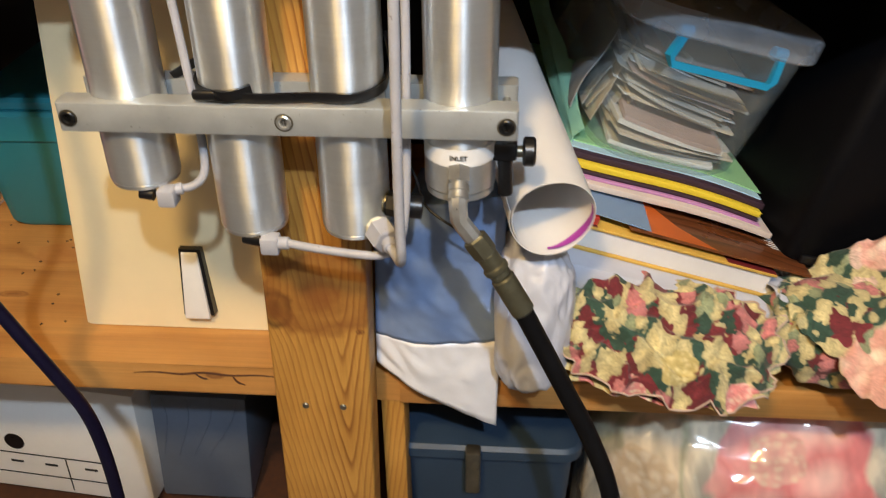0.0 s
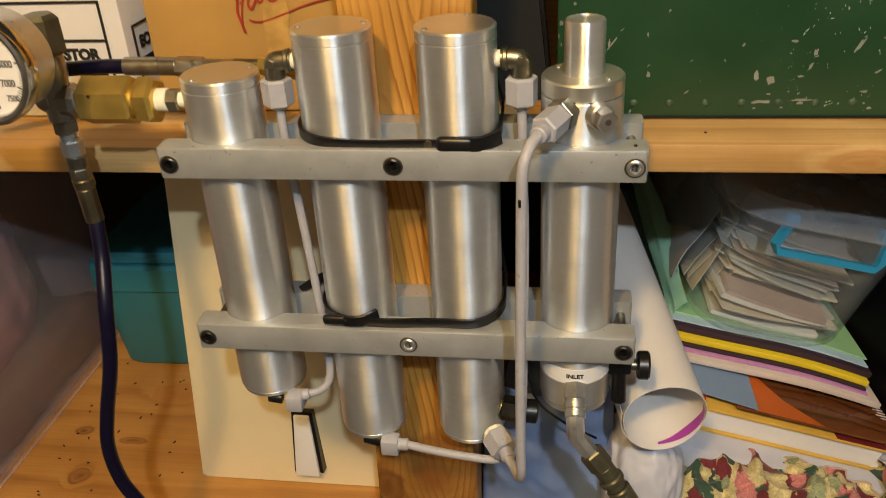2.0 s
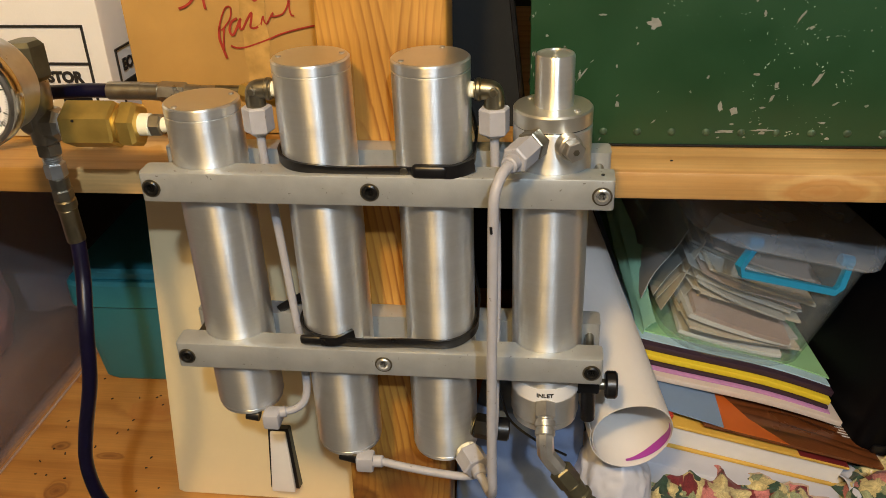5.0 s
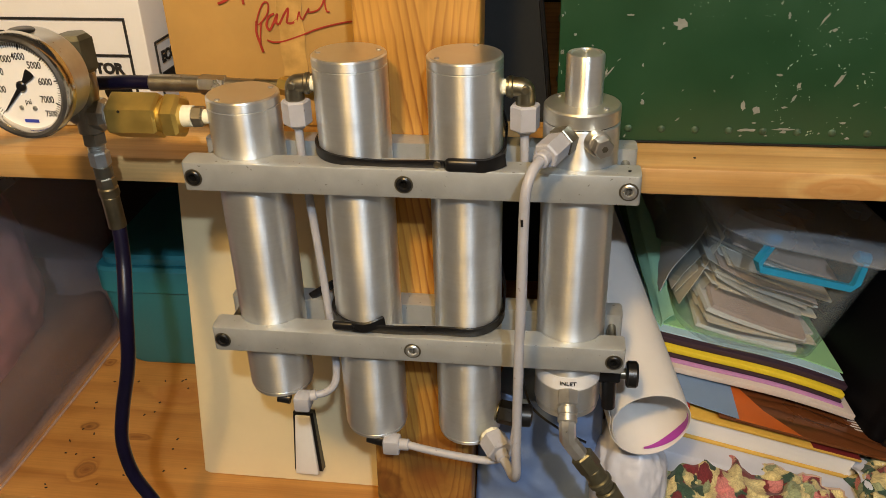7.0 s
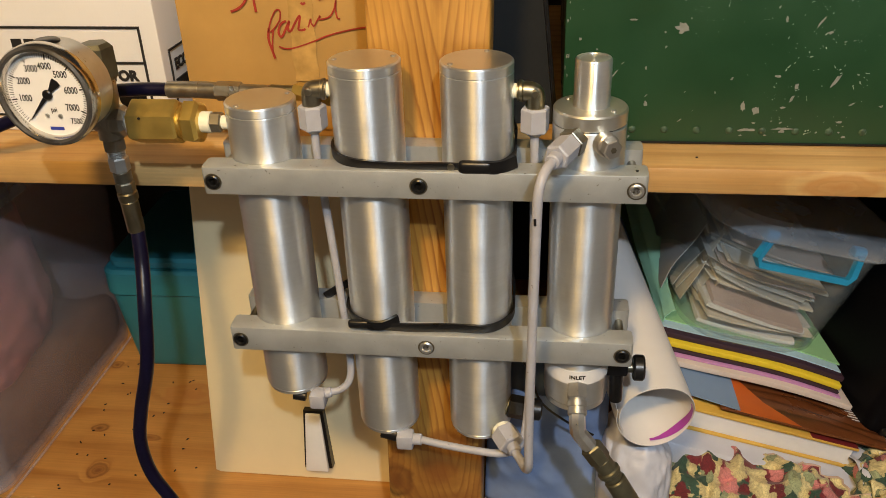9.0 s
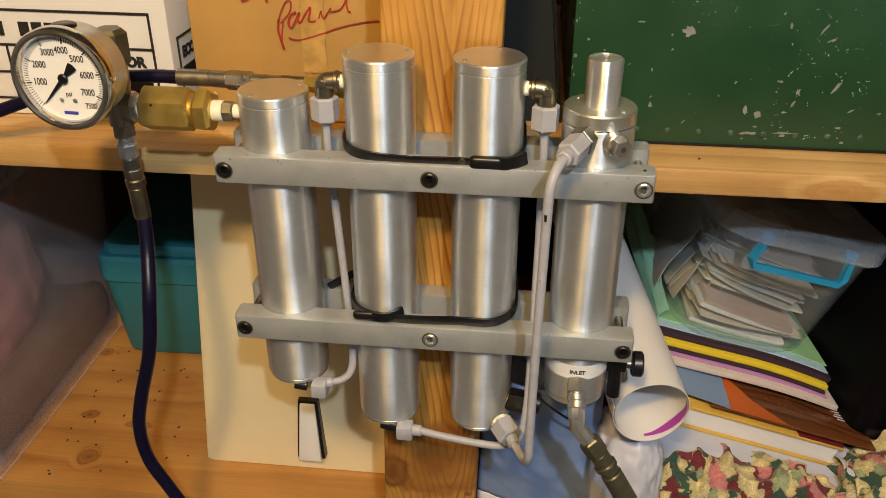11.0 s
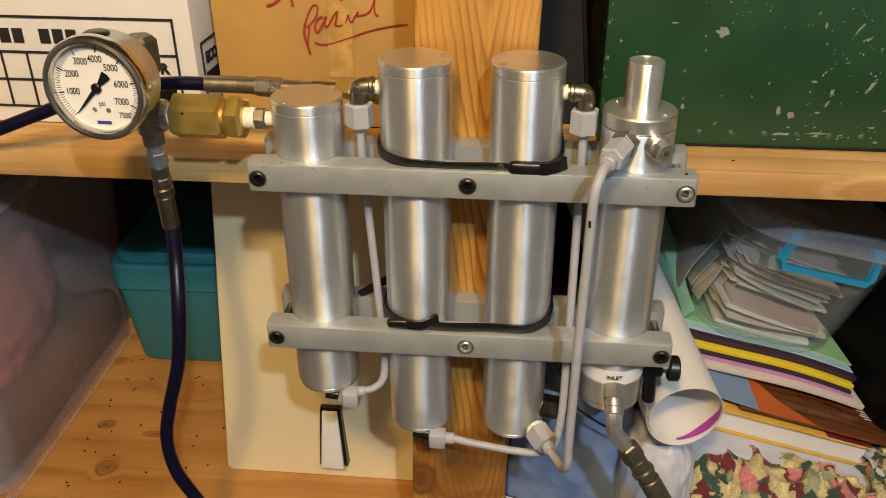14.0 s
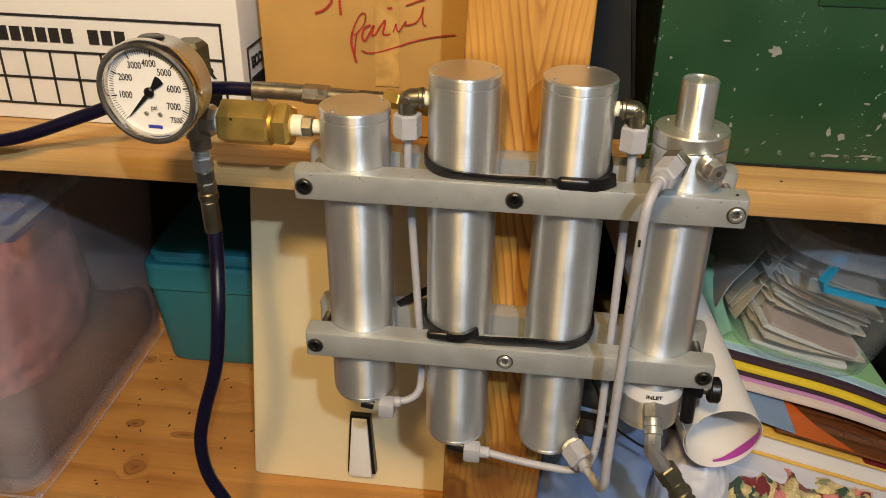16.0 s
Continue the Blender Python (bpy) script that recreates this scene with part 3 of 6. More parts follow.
# Near-black wood puts the shade under the lower shelf into this board's colour.
slab_box("shelf_bottom", (-1.6, 0.10, 0.52), (1.6, 0.62, 0.555), SPLIT_SHADE_WOOD, "low wooden shelf board, its shade put in as dark colour", "shelf")

# upright post, leaning a little
lean = Matrix.Translation((-0.0035, 0, 1.30)) @ pose(0, 0, 0, 0, 1.3, 0)
bm = add_box(B(), (-0.0445, 0.062, -1.30), (0.0445, 0.100, 1.30), lean, 0.003, 3)
part("post", bm, POST, None, "upright orange pine post with strong grain and a knot", 35, "structure")["category"] = "post"
nail = root("nail", (-0.010, 0.061, 0.962), "two bright nail heads in the post", "nail")
for nx in (-0.028, 0.007):
    part("nail_head", add_rod(B(), (nx, 0.0635, 0.962), (nx, 0.0605, 0.962), 0.0032, 16, 0.0006), DULLSTEEL, nail)
slab_box("cleat", (0.0345, 0.110, 0.70), (0.057, 0.150, 0.929), POST, "short pine cleat under the shelf beside the post", "cleat", 0.001)

# ---- the filter assembly ----
CY, CR = 0.030, 0.0254
CX = (-0.1165, -0.0390, 0.0385, 0.1160)
tower = root("air_filter_assembly", (0, CY, 1.178), "four brushed aluminium filter cylinders clamped between bars on a post", "air filter")


def cylinder(cx, z0, z1, label, screws=()):
    s = 0.0008
    body = part("cylinder", add_lathe(B(), [(CR - 0.0030, z0), (CR - 0.0012, z0 + 0.0010), (CR - 0.0004, z0 + 0.0042), (CR - 0.0009, z0 + 0.0045), (CR - 0.0009, z0 + 0.0051), (CR, z0 + 0.0055), (CR, z1 - 0.0075), (CR - s, z1 - 0.0072), (CR - s, z1 - 0.0066), (CR, z1 - 0.0063), (CR, z1 - 0.0009), (CR - 0.0009, z1)], (cx, CY, 0), n=72), ALU, tower, label)
    part("cap", add_lathe(B(), [(CR - 0.0012, z1 - 0.001), (CR - 0.0014, z1 + 0.0003), (0.002, z1 + 0.0003)], (cx, CY, 0), n=72), ALU_CAP, body, "flat turned aluminium end cap")
    for a in screws:
        x, y = cx + 0.0205 * math.cos(radians(a)), CY + 0.0205 * math.sin(radians(a))
        part("cap_screw", add_lathe(B(), [(0.0019, z1 - 0.001), (0.0019, z1 + 0.0007), (0.0014, z1 + 0.0011)], (x, y, 0), n=14), STEEL, body, "small steel set screw")
    return body


c1 = cylinder(CX[0], 1.2145, 1.4615, "shorter brushed aluminium cylinder", (35, 235))
c2 = cylinder(CX[1], 1.1780, 1.4905, "long brushed aluminium cylinder", (20, 185))
c3 = cylinder(CX[2], 1.1780, 1.4905, "long brushed aluminium cylinder", (75, 215))

# inlet cylinder: knurl-free head, plug, rod, label band
x4 = CX[3]
c4 = part("inlet_cylinder", add_lathe(B(), [(CR - 0.004, 1.2120), (CR - 0.0012, 1.2135), (CR - 0.0012, 1.2180), (CR - 0.0020, 1.2183), (CR - 0.0020, 1.2190), (CR - 0.0005, 1.2193), (CR, 1.2200), (CR, 1.4470), (CR - 0.001, 1.4478)], (x4, CY, 0), n=72), ALU, tower, "aluminium inlet cylinder with a stepped head")
part("head_gap", add_lathe(B(), [(CR - 0.0015, 1.4475), (CR - 0.0015, 1.4490)], (x4, CY, 0), n=48), BLACK, c4)
part("head", add_lathe(B(), [(CR - 0.0005, 1.4487), (CR, 1.4492), (CR, 1.4580), (CR - 0.0010, 1.4592), (0.0128, 1.4597)], (x4, CY, 0), n=72), ALU_CAP, c4, "round aluminium head flange")
part("head_rod", add_lathe(B(), [(0.0124, 1.4590), (0.0124, 1.4912), (0.0115, 1.4925), (0.0098, 1.4925), (0.0094, 1.4920), (0.002, 1.4920)], (x4 + 0.0005, CY, 0), n=48), ALU, c4, "short turned rod on top")
for a in (-40, 140):
    part("cap_screw", add_lathe(B(), [(0.0019, 1.4585), (0.0019, 1.4603), (0.0013, 1.4607)], (x4 + 0.0195 * math.cos(radians(a)), CY + 0.0195 * math.sin(radians(a)), 0), n=14), STEEL, c4, "small steel set screw")


def band_part(z0, z1, a0, a1, r, mat, parent, label):
    def fn(u, v):
        a = radians(a0 + (a1 - a0) * u)
        sag = -0.0012 * math.sin(math.pi * u)
        return Vector((x4 + r * math.cos(a), CY + r * math.sin(a), z0 + (z1 - z0) * v + sag))
    return part("label_band", add_sheet(B(), fn, 40, 1, 0.0003), mat, parent, label)


band_part(1.2420, 1.2545, 195, 342, CR + 0.0005, LABEL, c4, "white paper label reading INLET")


def curved_words(text, size, z, parent, angle):
    ob = words("label_text", text, size, INK, Matrix.Identity(4), parent, 0.0002, bold=0.00012)
    for v in ob.data.vertices:
        a = radians(angle) + v.co.x / CR
        r = CR + 0.0009 + v.co.z
        v.co = (x4 + r * math.cos(a), CY + r * math.sin(a), z + v.co.y)


curved_words("INLET", 0.0046, 1.2478, c4, 270)


# clamp bars with half-round seats
def clamp_bar(z0, z1, front):
    y_out, y_in = (-0.002, 0.0165) if front else (0.0620, 0.0435)
    gap = CR + 0.0004
    outline = [(-0.1555, y_out), (0.1555, y_out), (0.1555, y_in)]
    half = math.sqrt(max(gap * gap - (y_in - CY) ** 2, 0))
    for cx in reversed(CX):
        a0 = math.atan2(y_in - CY, half)
        a1 = math.atan2(y_in - CY, -half)
        if front:
            span = [a0 + (a1 - 2 * math.pi - a0 if a1 > a0 else a1 - a0) * k / 14 for k in range(15)]
        else:
            span = [a0 + (a1 - a0) * k / 14 for k in range(15)]
        outline += [(cx + gap * math.cos(a), CY + gap * math.sin(a)) for a in span]
    outline.append((-0.1555, y_in))
    bm = add_slab(B(), outline, z0, z1)
    rim = [e for e in bm.edges if abs(e.verts[0].co.y - y_out) < 1e-6 and abs(e.verts[1].co.y - y_out) < 1e-6]
    ends = [e for e in bm.edges if abs(abs(e.verts[0].co.x) - 0.1555) < 1e-6 and abs(abs(e.verts[1].co.x) - 0.1555) < 1e-6 and e not in rim]
    corner = [e for e in bm.edges if abs(abs(e.verts[0].co.x) - 0.1555) < 1e-6 and abs(e.verts[0].co.z - e.verts[1].co.z) > 0.01]
    bmesh.ops.bevel(bm, geom=corner, offset=0.0026, segments=3, affect="EDGES", profile=0.5)
    rim = [e for e in bm.edges if abs(e.verts[0].co.z - e.verts[1].co.z) < 1e-6 and max(abs(v.co.y - y_out) for v in e.verts) < 0.003]
    bmesh.ops.bevel(bm, geom=rim, offset=0.0010, segments=2, affect="EDGES", profile=0.5)
    return part("clamp_bar", bm, BAR, tower, "bead-blasted aluminium clamp bar" if front else "rear aluminium clamp bar")


def socket_screw(parent, x, z, mat, y=-0.002, r=0.0052):
    s = part("socket_screw", add_lathe(B(), [(r, -0.001), (r, 0.0010), (r - 0.0008, 0.0016), (0.0032, 0.0016), (0.0027, 0.0008), (0.0025, 0.0004), (0.0005, 0.0004)], (x, y, z), (0, -1, 0), 28), mat, parent, "socket head screw")
    part("recess_ring", add_lathe(B(), [(r + 0.0012, -0.0005), (r + 0.0012, 0.0003), (r + 0.0002, 0.0004)], (x, y, z), (0, -1, 0), 28), DARKSTEEL, parent)
    return s


for z0, z1, zc, mats in ((1.4005, 1.4215, 1.4105, (BLACKBOLT, BLACKBOLT, STEEL)), (1.2645, 1.2855, 1.2745, (BLACKBOLT, STEEL, BLACKBOLT))):
    fb = clamp_bar(z0, z1, True)
    clamp_bar(z0, z1, False)
    for bx, mt in zip((-0.1478, 0.0, 0.1478), mats):
        socket_screw(fb, bx, zc, mt)
        if bx:
            part("clamp_stud", add_rod(B(), (bx, 0.014, zc), (bx, 0.046, zc), 0.0032, 14), DARKSTEEL, tower, "threaded stud between the bars")
part("bar_pin", add_rod(B(), (0.1480, 0.006, 1.4205), (0.1480, 0.006, 1.4222), 0.0011, 10), BLACK, tower)


# black cable ties round the two middle cylinders
def cable_tie(z, lock_x, dip, bulk=1.0):
    r = CR + 0.0016
    line = [(-0.040, 0.1035), (-0.056, 0.1030), (CX[1] - r + 0.001, 0.060)]
    line += [(CX[1] + r * math.cos(radians(180 + 90 * k / 12)), CY + r * math.sin(radians(180 + 90 * k / 12))) for k in range(13)]
    line += [(CX[1] + (CX[2] - CX[1]) * k / 9, CY - r - 0.0008 * math.sin(math.pi * k / 9)) for k in range(1, 9)]
    line += [(CX[2] + r * math.cos(radians(-90 + 90 * k / 12)), CY + r * math.sin(radians(-90 + 90 * k / 12))) for k in range(13)]
    line += [(CX[2] + r - 0.001, 0.060), (0.056, 0.1030), (0.040, 0.1035)]
    pts = [Vector((x, y, z + dip * math.sin((x - CX[1]) * 14) - 0.10 * (CY - y) + 0.0006 * math.sin(x * 90))) for x, y in line]
    tie = part("cable_tie", add_sweep(B(), pts, 0, flat=(0.0036, 0.0009), up=(0, 0, 1)), BLACK, tower, "black nylon cable tie")
    y = CY - r - 0.0020
    zz = z - 0.10 * (CY - y) + dip * math.sin((lock_x - CX[1]) * 14) + 0.0026
    part("tie_head", add_box(B(), (lock_x - 0.0085 - 0.004 * bulk, y - 0.0040 * bulk, zz - 0.0052 * bulk), (lock_x + 0.0085 + 0.003 * bulk, y + 0.0022, zz + 0.0048 * bulk), None, 0.0036 * bulk, 4), BLACK, tie)
    if bulk == 1.0:
        part("tie_stud", add_rod(B(), (lock_x - 0.0175, y + 0.0012, zz - 0.0008), (lock_x - 0.0175, y - 0.0004, zz - 0.0008), 0.0026, 16, 0.0004), DARKSTEEL, tie)
    part("tie_tail", add_sweep(B(), smooth_line([(lock_x + 0.004, y - 0.001, zz), (lock_x + 0.014, y - 0.0014, zz + 0.0002), (lock_x + 0.020, y + 0.0010, zz + 0.001), (lock_x + 0.0265, y + 0.0065, zz + 0.002)], 5), 0, flat=(0.0044 * bulk, 0.0016), up=(0, 0, 1)), BLACK, tie)


cable_tie(1.4265, 0.0400, -0.0015)
cable_tie(1.2925, -0.0490, 0.0008, 0.74)
part("loose_tie_tail", add_sweep(B(), [(-0.066, 0.052, 1.300), (-0.079, 0.050, 1.293), (-0.090, 0.046, 1.287)], 0, flat=(0.0032, 0.0009), up=(0, 0, 1)), BLACK, tower, "loose end of a black tie")


# grey fittings and tubes
def hex_nut(a, b, r, mat=None, label="", turn=0.3):
    return part("hex_nut", add_rod(B(), a, b, r, 6, 0.0012, turn), mat or GREY, tower, label, 25)


def tube(pts, r, mat, label, name="tube", steps=8):
    return part(name, add_sweep(B(), smooth_line(pts, steps), r), mat, tower, label)


# top of second cylinder, down to the bottom of the first
for cx, side, ex in ((CX[1], -1, -0.0790), (CX[2], 1, 0.0785)):
    port = cx + side * (CR - 0.002)
    part("thread_seal", add_rod(B(), (port, CY, 1.4690), (port + side * 0.0055, CY, 1.4690), 0.0052, 18), TAPE, tower, "whitish thread sealing tape")
    metal = OLDBRASS if side > 0 else DARKSTEEL
    elbow = part("elbow_fitting", add_sweep(B(), smooth_line([(port + side * 0.004, CY, 1.4690), (ex - side * 0.006, CY, 1.4690), (ex - side * 0.0012, CY, 1.4678), (ex, CY, 1.4630), (ex, CY, 1.4540)], 6), 0.0066, 16), metal, tower, "plated elbow fitting")
    part("elbow_ring", add_rod(B(), (port + side * 0.0050, CY, 1.4690), (port + side * 0.0085, CY, 1.4690), 0.0076, 18, 0.0008), metal, elbow)
    part("elbow_boss", add_rod(B(), (ex, CY - 0.0050, 1.4690), (ex, CY - 0.0082, 1.4690), 0.0030, 14, 0.0008), metal, elbow)
    hex_nut((ex, CY, 1.4395), (ex, CY, 1.4575), 0.0102, None, "grey painted hexagonal tube nut")
    part("nut_collar", add_rod(B(), (ex, CY, 1.4365), (ex, CY, 1.4400), 0.0050, 18, 0.0008), GREY, tower)
tube([(-0.0790, CY, 1.441), (-0.0785, CY, 1.41), (-0.0745, CY, 1.344), (-0.0700, 0.0270, 1.275), (-0.0680, 0.0230, 1.236), (-0.0700, 0.0185, 1.2215), (-0.0780, 0.0145, 1.2155), (-0.0880, 0.0120, 1.2150)], 0.0031, GREY, "bent grey tube")
e1 = part("elbow_block", add_box(B(), (-0.1010, 0.0030, 1.2030), (-0.0880, 0.0170, 1.2165), None, 0.0018), GREY, tower, "grey square elbow fitting")
part("collar", add_rod(B(), (-0.0890, 0.0110, 1.2145), (-0.0835, 0.0125, 1.2150), 0.0044, 16, 0.0008), GREY, e1)
part("port_plug", add_rod(B(), (-0.1060, 0.0130, 1.2090), (-0.1160, 0.0130, 1.2105), 0.0048, 12), BLACK, tower, "black port under the cylinder")
# top of third, round to the bottom of the second
tube([(0.0785, CY, 1.441), (0.0790, CY, 1.40), (0.0797, CY, 1.342), (0.0792, 0.0190, 1.255), (0.0780, 0.0080, 1.205), (0.0730, 0.0010, 1.1800), (0.0600, -0.0010, 1.1715), (0.0400, 0.0000, 1.1710), (0.0100, 0.0030, 1.1730), (-0.0100, 0.0060, 1.1748)], 0.0032, GREY, "long bent grey tube")
e2 = part("elbow_block", add_box(B(), (-0.0300, 0.0010, 1.1660), (-0.0160, 0.0140, 1.1800), pose(0, 0, 0, 0, 0, 0), 0.0020), GREY, tower, "grey square elbow fitting")
part("collar", add_rod(B(), (-0.0175, 0.0065, 1.1742), (-0.0085, 0.0060, 1.1748), 0.0048, 16, 0.0008), GREY, e2)
part("port_plug", add_rod(B(), (-0.0300, 0.0100, 1.1750), (-0.0430, 0.0120, 1.1765), 0.0060, 12), BLACK, tower, "black port under the cylinder")
# inlet head, down the front, to the bottom of the third
hex_nut((0.1020, 0.0000, 1.4420), (0.0932, -0.0195, 1.4408), 0.0090, None, "large grey hexagonal tube nut")
part("hex_back", add_rod(B(), (0.1062, 0.0085, 1.4425), (0.1018, -0.0004, 1.4420), 0.0098, 6, 0.0008, 0.3), DARKSTEEL, tower, "plated hexagon behind the nut", 25)
part("nut_collar", add_rod(B(), (0.0933, -0.0193, 1.4409), (0.0905, -0.0258, 1.4402), 0.0054, 18, 0.0008), GREY, tower)
front_tube = tube([(0.0912, -0.0242, 1.4404), (0.0868, -0.0345, 1.4378), (0.0832, -0.0418, 1.4280), (0.0823, -0.0430, 1.4076), (0.0815, -0.0440, 1.345), (0.0808, -0.0455, 1.285), (0.0806, -0.0460, 1.225), (0.0808, -0.0450, 1.2010), (0.0785, -0.0350, 1.1880), (0.0735, -0.0225, 1.1860), (0.0690, -0.0150, 1.1872)], 0.0034, GREY, "front grey tube with a chipped spot")
part("chip", add_rod(B(), (0.0812, -0.0464, 1.4100), (0.0814, -0.0464, 1.4055), 0.0009, 8), BLACK, front_tube)
hex_nut((0.0586, 0.0027, 1.1920), (0.0672, -0.0100, 1.1884), 0.0112, None, "large grey hexagonal tube nut", 0.1)
part("thread_seal", add_rod(B(), (0.0560, 0.0060, 1.1935), (0.0588, 0.0022, 1.1920), 0.0082, 9, 0.001), TAPE, tower, "torn white sealing tape")
part("nut_collar", add_rod(B(), (0.0668, -0.0094, 1.1887), (0.0698, -0.0162, 1.1869), 0.0054, 18, 0.0008), GREY, tower)
# plug and bleed valve
pl = part("port_plug", add_rod(B(), (0.1245, 0.0075, 1.4415), (0.1278, -0.0005, 1.4415), 0.0080, 24, 0.0008), BRIGHTSTEEL, tower, "round steel seat of a plug")
part("plug_hex", add_rod(B(), (0.1270, 0.0015, 1.4415), (0.1305, -0.0065, 1.4413), 0.0070, 6, 0.0008, 0.2), BRIGHTSTEEL, pl, "hexagonal steel plug", 25)
part("plug_socket", add_rod(B(), (0.1304, -0.0062, 1.4413), (0.13065, -0.0069, 1.4413), 0.0021, 6), DARKSTEEL, pl)
vb = part("bleed_valve", add_box(B(), (0.1330, 0.0200, 1.2385), (0.1560, 0.0360, 1.2520), None, 0.002), BLACK, tower, "black bleed valve with a round knob")
part("knob", add_rod(B(), (0.1600, 0.0260, 1.2440), (0.1690, 0.0260, 1.2440), 0.0105, 18, 0.0015), BLACK, vb, "black knurled knob")
part("valve_stem", add_rod(B(), (0.1540, 0.0260, 1.2440), (0.1610, 0.0260, 1.2440), 0.0042, 14), DARKSTEEL, vb)
part("valve_tail", add_rod(B(), (0.1480, 0.0280, 1.2390), (0.1490, 0.0300, 1.2080), 0.0055, 16, 0.001), BLACK, vb)
part("drain_valve", add_rod(B(), (0.0625, 0.0230, 1.2020), (0.0770, 0.0220, 1.2000), 0.0098, 6, 0.001), BLACKBOLT, tower, "dark drain fitting with brass seat", 25)
part("drain_seat", add_rod(B(), (0.0610, 0.0235, 1.2022), (0.0630, 0.0232, 1.2018), 0.0086, 20, 0.0008), OLDBRASS, tower)
part("drain_knob", add_rod(B(), (0.0765, 0.0225, 1.2000), (0.0890, 0.0235, 1.1985), 0.0092, 18, 0.0012), BLACK, tower, "black drain knob")

part("thin_wire", add_sweep(B(), smooth_line([(0.060, 0.070, 1.235), (0.078, 0.066, 1.205), (0.088, 0.058, 1.180), (0.110, 0.050, 1.166), (0.135, 0.052, 1.150)], 6), 0.0011, 8), BLACK, tower, "thin black wire behind the cylinders")
# inlet elbow and the black feed hose
port = Vector((0.1161, 0.0080, 1.2395))
aim = (Vector((0.1168, -0.0148, 1.2215)) - port).normalized()
part("inlet_hex", add_rod(B(), port, port + aim * 0.0125, 0.0082, 6, 0.0012, 0.45), STEEL, tower, "steel hexagon on the inlet", 25)
part("inlet_collar", add_lathe(B(), [(0.0064, 0.0120), (0.0064, 0.0135), (0.0076, 0.0142), (0.0076, 0.0185), (0.0068, 0.0192), (0.0068, 0.0205), (0.0074, 0.0210), (0.0074, 0.0245), (0.0060, 0.0260)], port, aim, 24), STEEL, tower, "ribbed steel swivel collar")
part("inlet_elbow", add_sweep(B(), [(0.1166, -0.0110, 1.2255), (0.1168, -0.0145, 1.2215), (0.1176, -0.0158, 1.2120), (0.1205, -0.0162, 1.2075), (0.1290, -0.0170, 1.1960)], 0.0064, 8), STEEL, tower, "faceted steel elbow", 30)
sw = part("swivel_nut", add_rod(B(), (0.1275, -0.0165, 1.1985), (0.1370, -0.0175, 1.1850), 0.0090, 6, 0.0012), GREENSTEEL, tower, "olive plated swivel nut", 25)
part("swivel_body", add_rod(B(), (0.1360, -0.0175, 1.1865), (0.1480, -0.0190, 1.1680), 0.0078, 20, 0.0015), GREENSTEEL, sw)
part("swivel_ring", add_rod(B(), (0.1420, -0.0180, 1.1770), (0.1450, -0.0185, 1.1725), 0.0094, 20, 0.0012), GREENSTEEL, sw)
part("crimp_sleeve", add_rod(B(), (0.1480, -0.0190, 1.1680), (0.1645, -0.0215, 1.1400), 0.0088, 24, 0.0012), GREENSTEEL, tower, "olive crimped hose sleeve")
tube([(0.1630, -0.0212, 1.1425), (0.1760, -0.0250, 1.118), (0.1990, -0.0330, 1.075), (0.2180, -0.0420, 1.040), (0.2350, -0.0550, 1.000), (0.2480, -0.0700, 0.94), (0.2580, -0.0800, 0.84), (0.262, -0.0850, 0.60), (0.262, -0.09, 0.30), (0.27, -0.12, 0.05)], 0.0072, RUBBER, "black rubber feed hose", "feed_hose")

# outlet: brass check valve, tee, gauge, navy hoses
VZ, VY = 1.4430, 0.0310
part("port_nipple", add_rod(B(), (-0.1415, VY, VZ), (-0.1478, VY, VZ), 0.0052, 16, 0.0005), TAPE, tower, "whitish thread sealing tape")
part("small_hex", add_rod(B(), (-0.1470, VY, VZ), (-0.1555, VY, VZ), 0.0078, 6, 0.001, 0.15), DULLSTEEL, tower, "small steel hexagon", 25)
part("thread_seal", add_rod(B(), (-0.1550, VY, VZ), (-0.1640, VY, VZ), 0.0078, 20, 0.0006), TAPE, tower, "white thread sealing tape")
vn = part("valve_nut", add_rod(B(), (-0.1625, VY, VZ), (-0.1755, VY, VZ), 0.0165, 6, 0.0026, 0.42), BRASS, tower, "brass hexagonal valve end", 25)
part("valve_neck", add_rod(B(), (-0.1745, VY, VZ), (-0.1790, VY, VZ), 0.0120, 24), BRASS, vn)
cv = part("check_valve", add_rod(B(), (-0.1780, VY, VZ), (-0.2150, VY, VZ), 0.0168, 6, 0.0018, 0.55), BRASS, tower, "brass hexagonal check valve body", 25)
part("valve_mark", add_rod(B(), (-0.2030, VY - 0.0150, VZ + 0.0075), (-0.2030, VY - 0.0155, VZ + 0.0078), 0.0010, 8), BLACK, cv)
part("thread_seal", add_rod(B(), (-0.2140, VY, VZ), (-0.2185, VY, VZ), 0.0088, 20, 0.0006), TAPE, tower, "white thread sealing tape")
TX = -0.2345
part("tee_arm", add_rod(B(), (-0.2180, VY, VZ), (-0.2290, VY, VZ), 0.0092, 20, 0.001), STEEL, tower, "steel tee arm")
tee = part("tee_block", add_lathe(B(), [(0.0080, 1.4290), (0.0096, 1.4300), (0.0098, 1.4560), (0.0108, 1.4600), (0.0108, 1.4720), (0.0095, 1.4745)], (TX, VY, 0), n=28), DULLSTEEL, tower, "forged steel gauge tee")
part("tee_shoulder", add_lathe(B(), [(0.0100, 0.0), (0.0118, 0.003), (0.0118, 0.010), (0.0095, 0.0135)], (TX + 0.002, VY, VZ), (1, 0, 0), 8, 0.39), DULLSTEEL, tee, "", 25)
part("tee_back", add_lathe(B(), [(0.0085, 0.0), (0.0105, 0.004), (0.0105, 0.010), (0.0080, 0.0125)], (TX - 0.012, VY, VZ + 0.002), (1, 0, 0), 20), DULLSTEEL, tee)
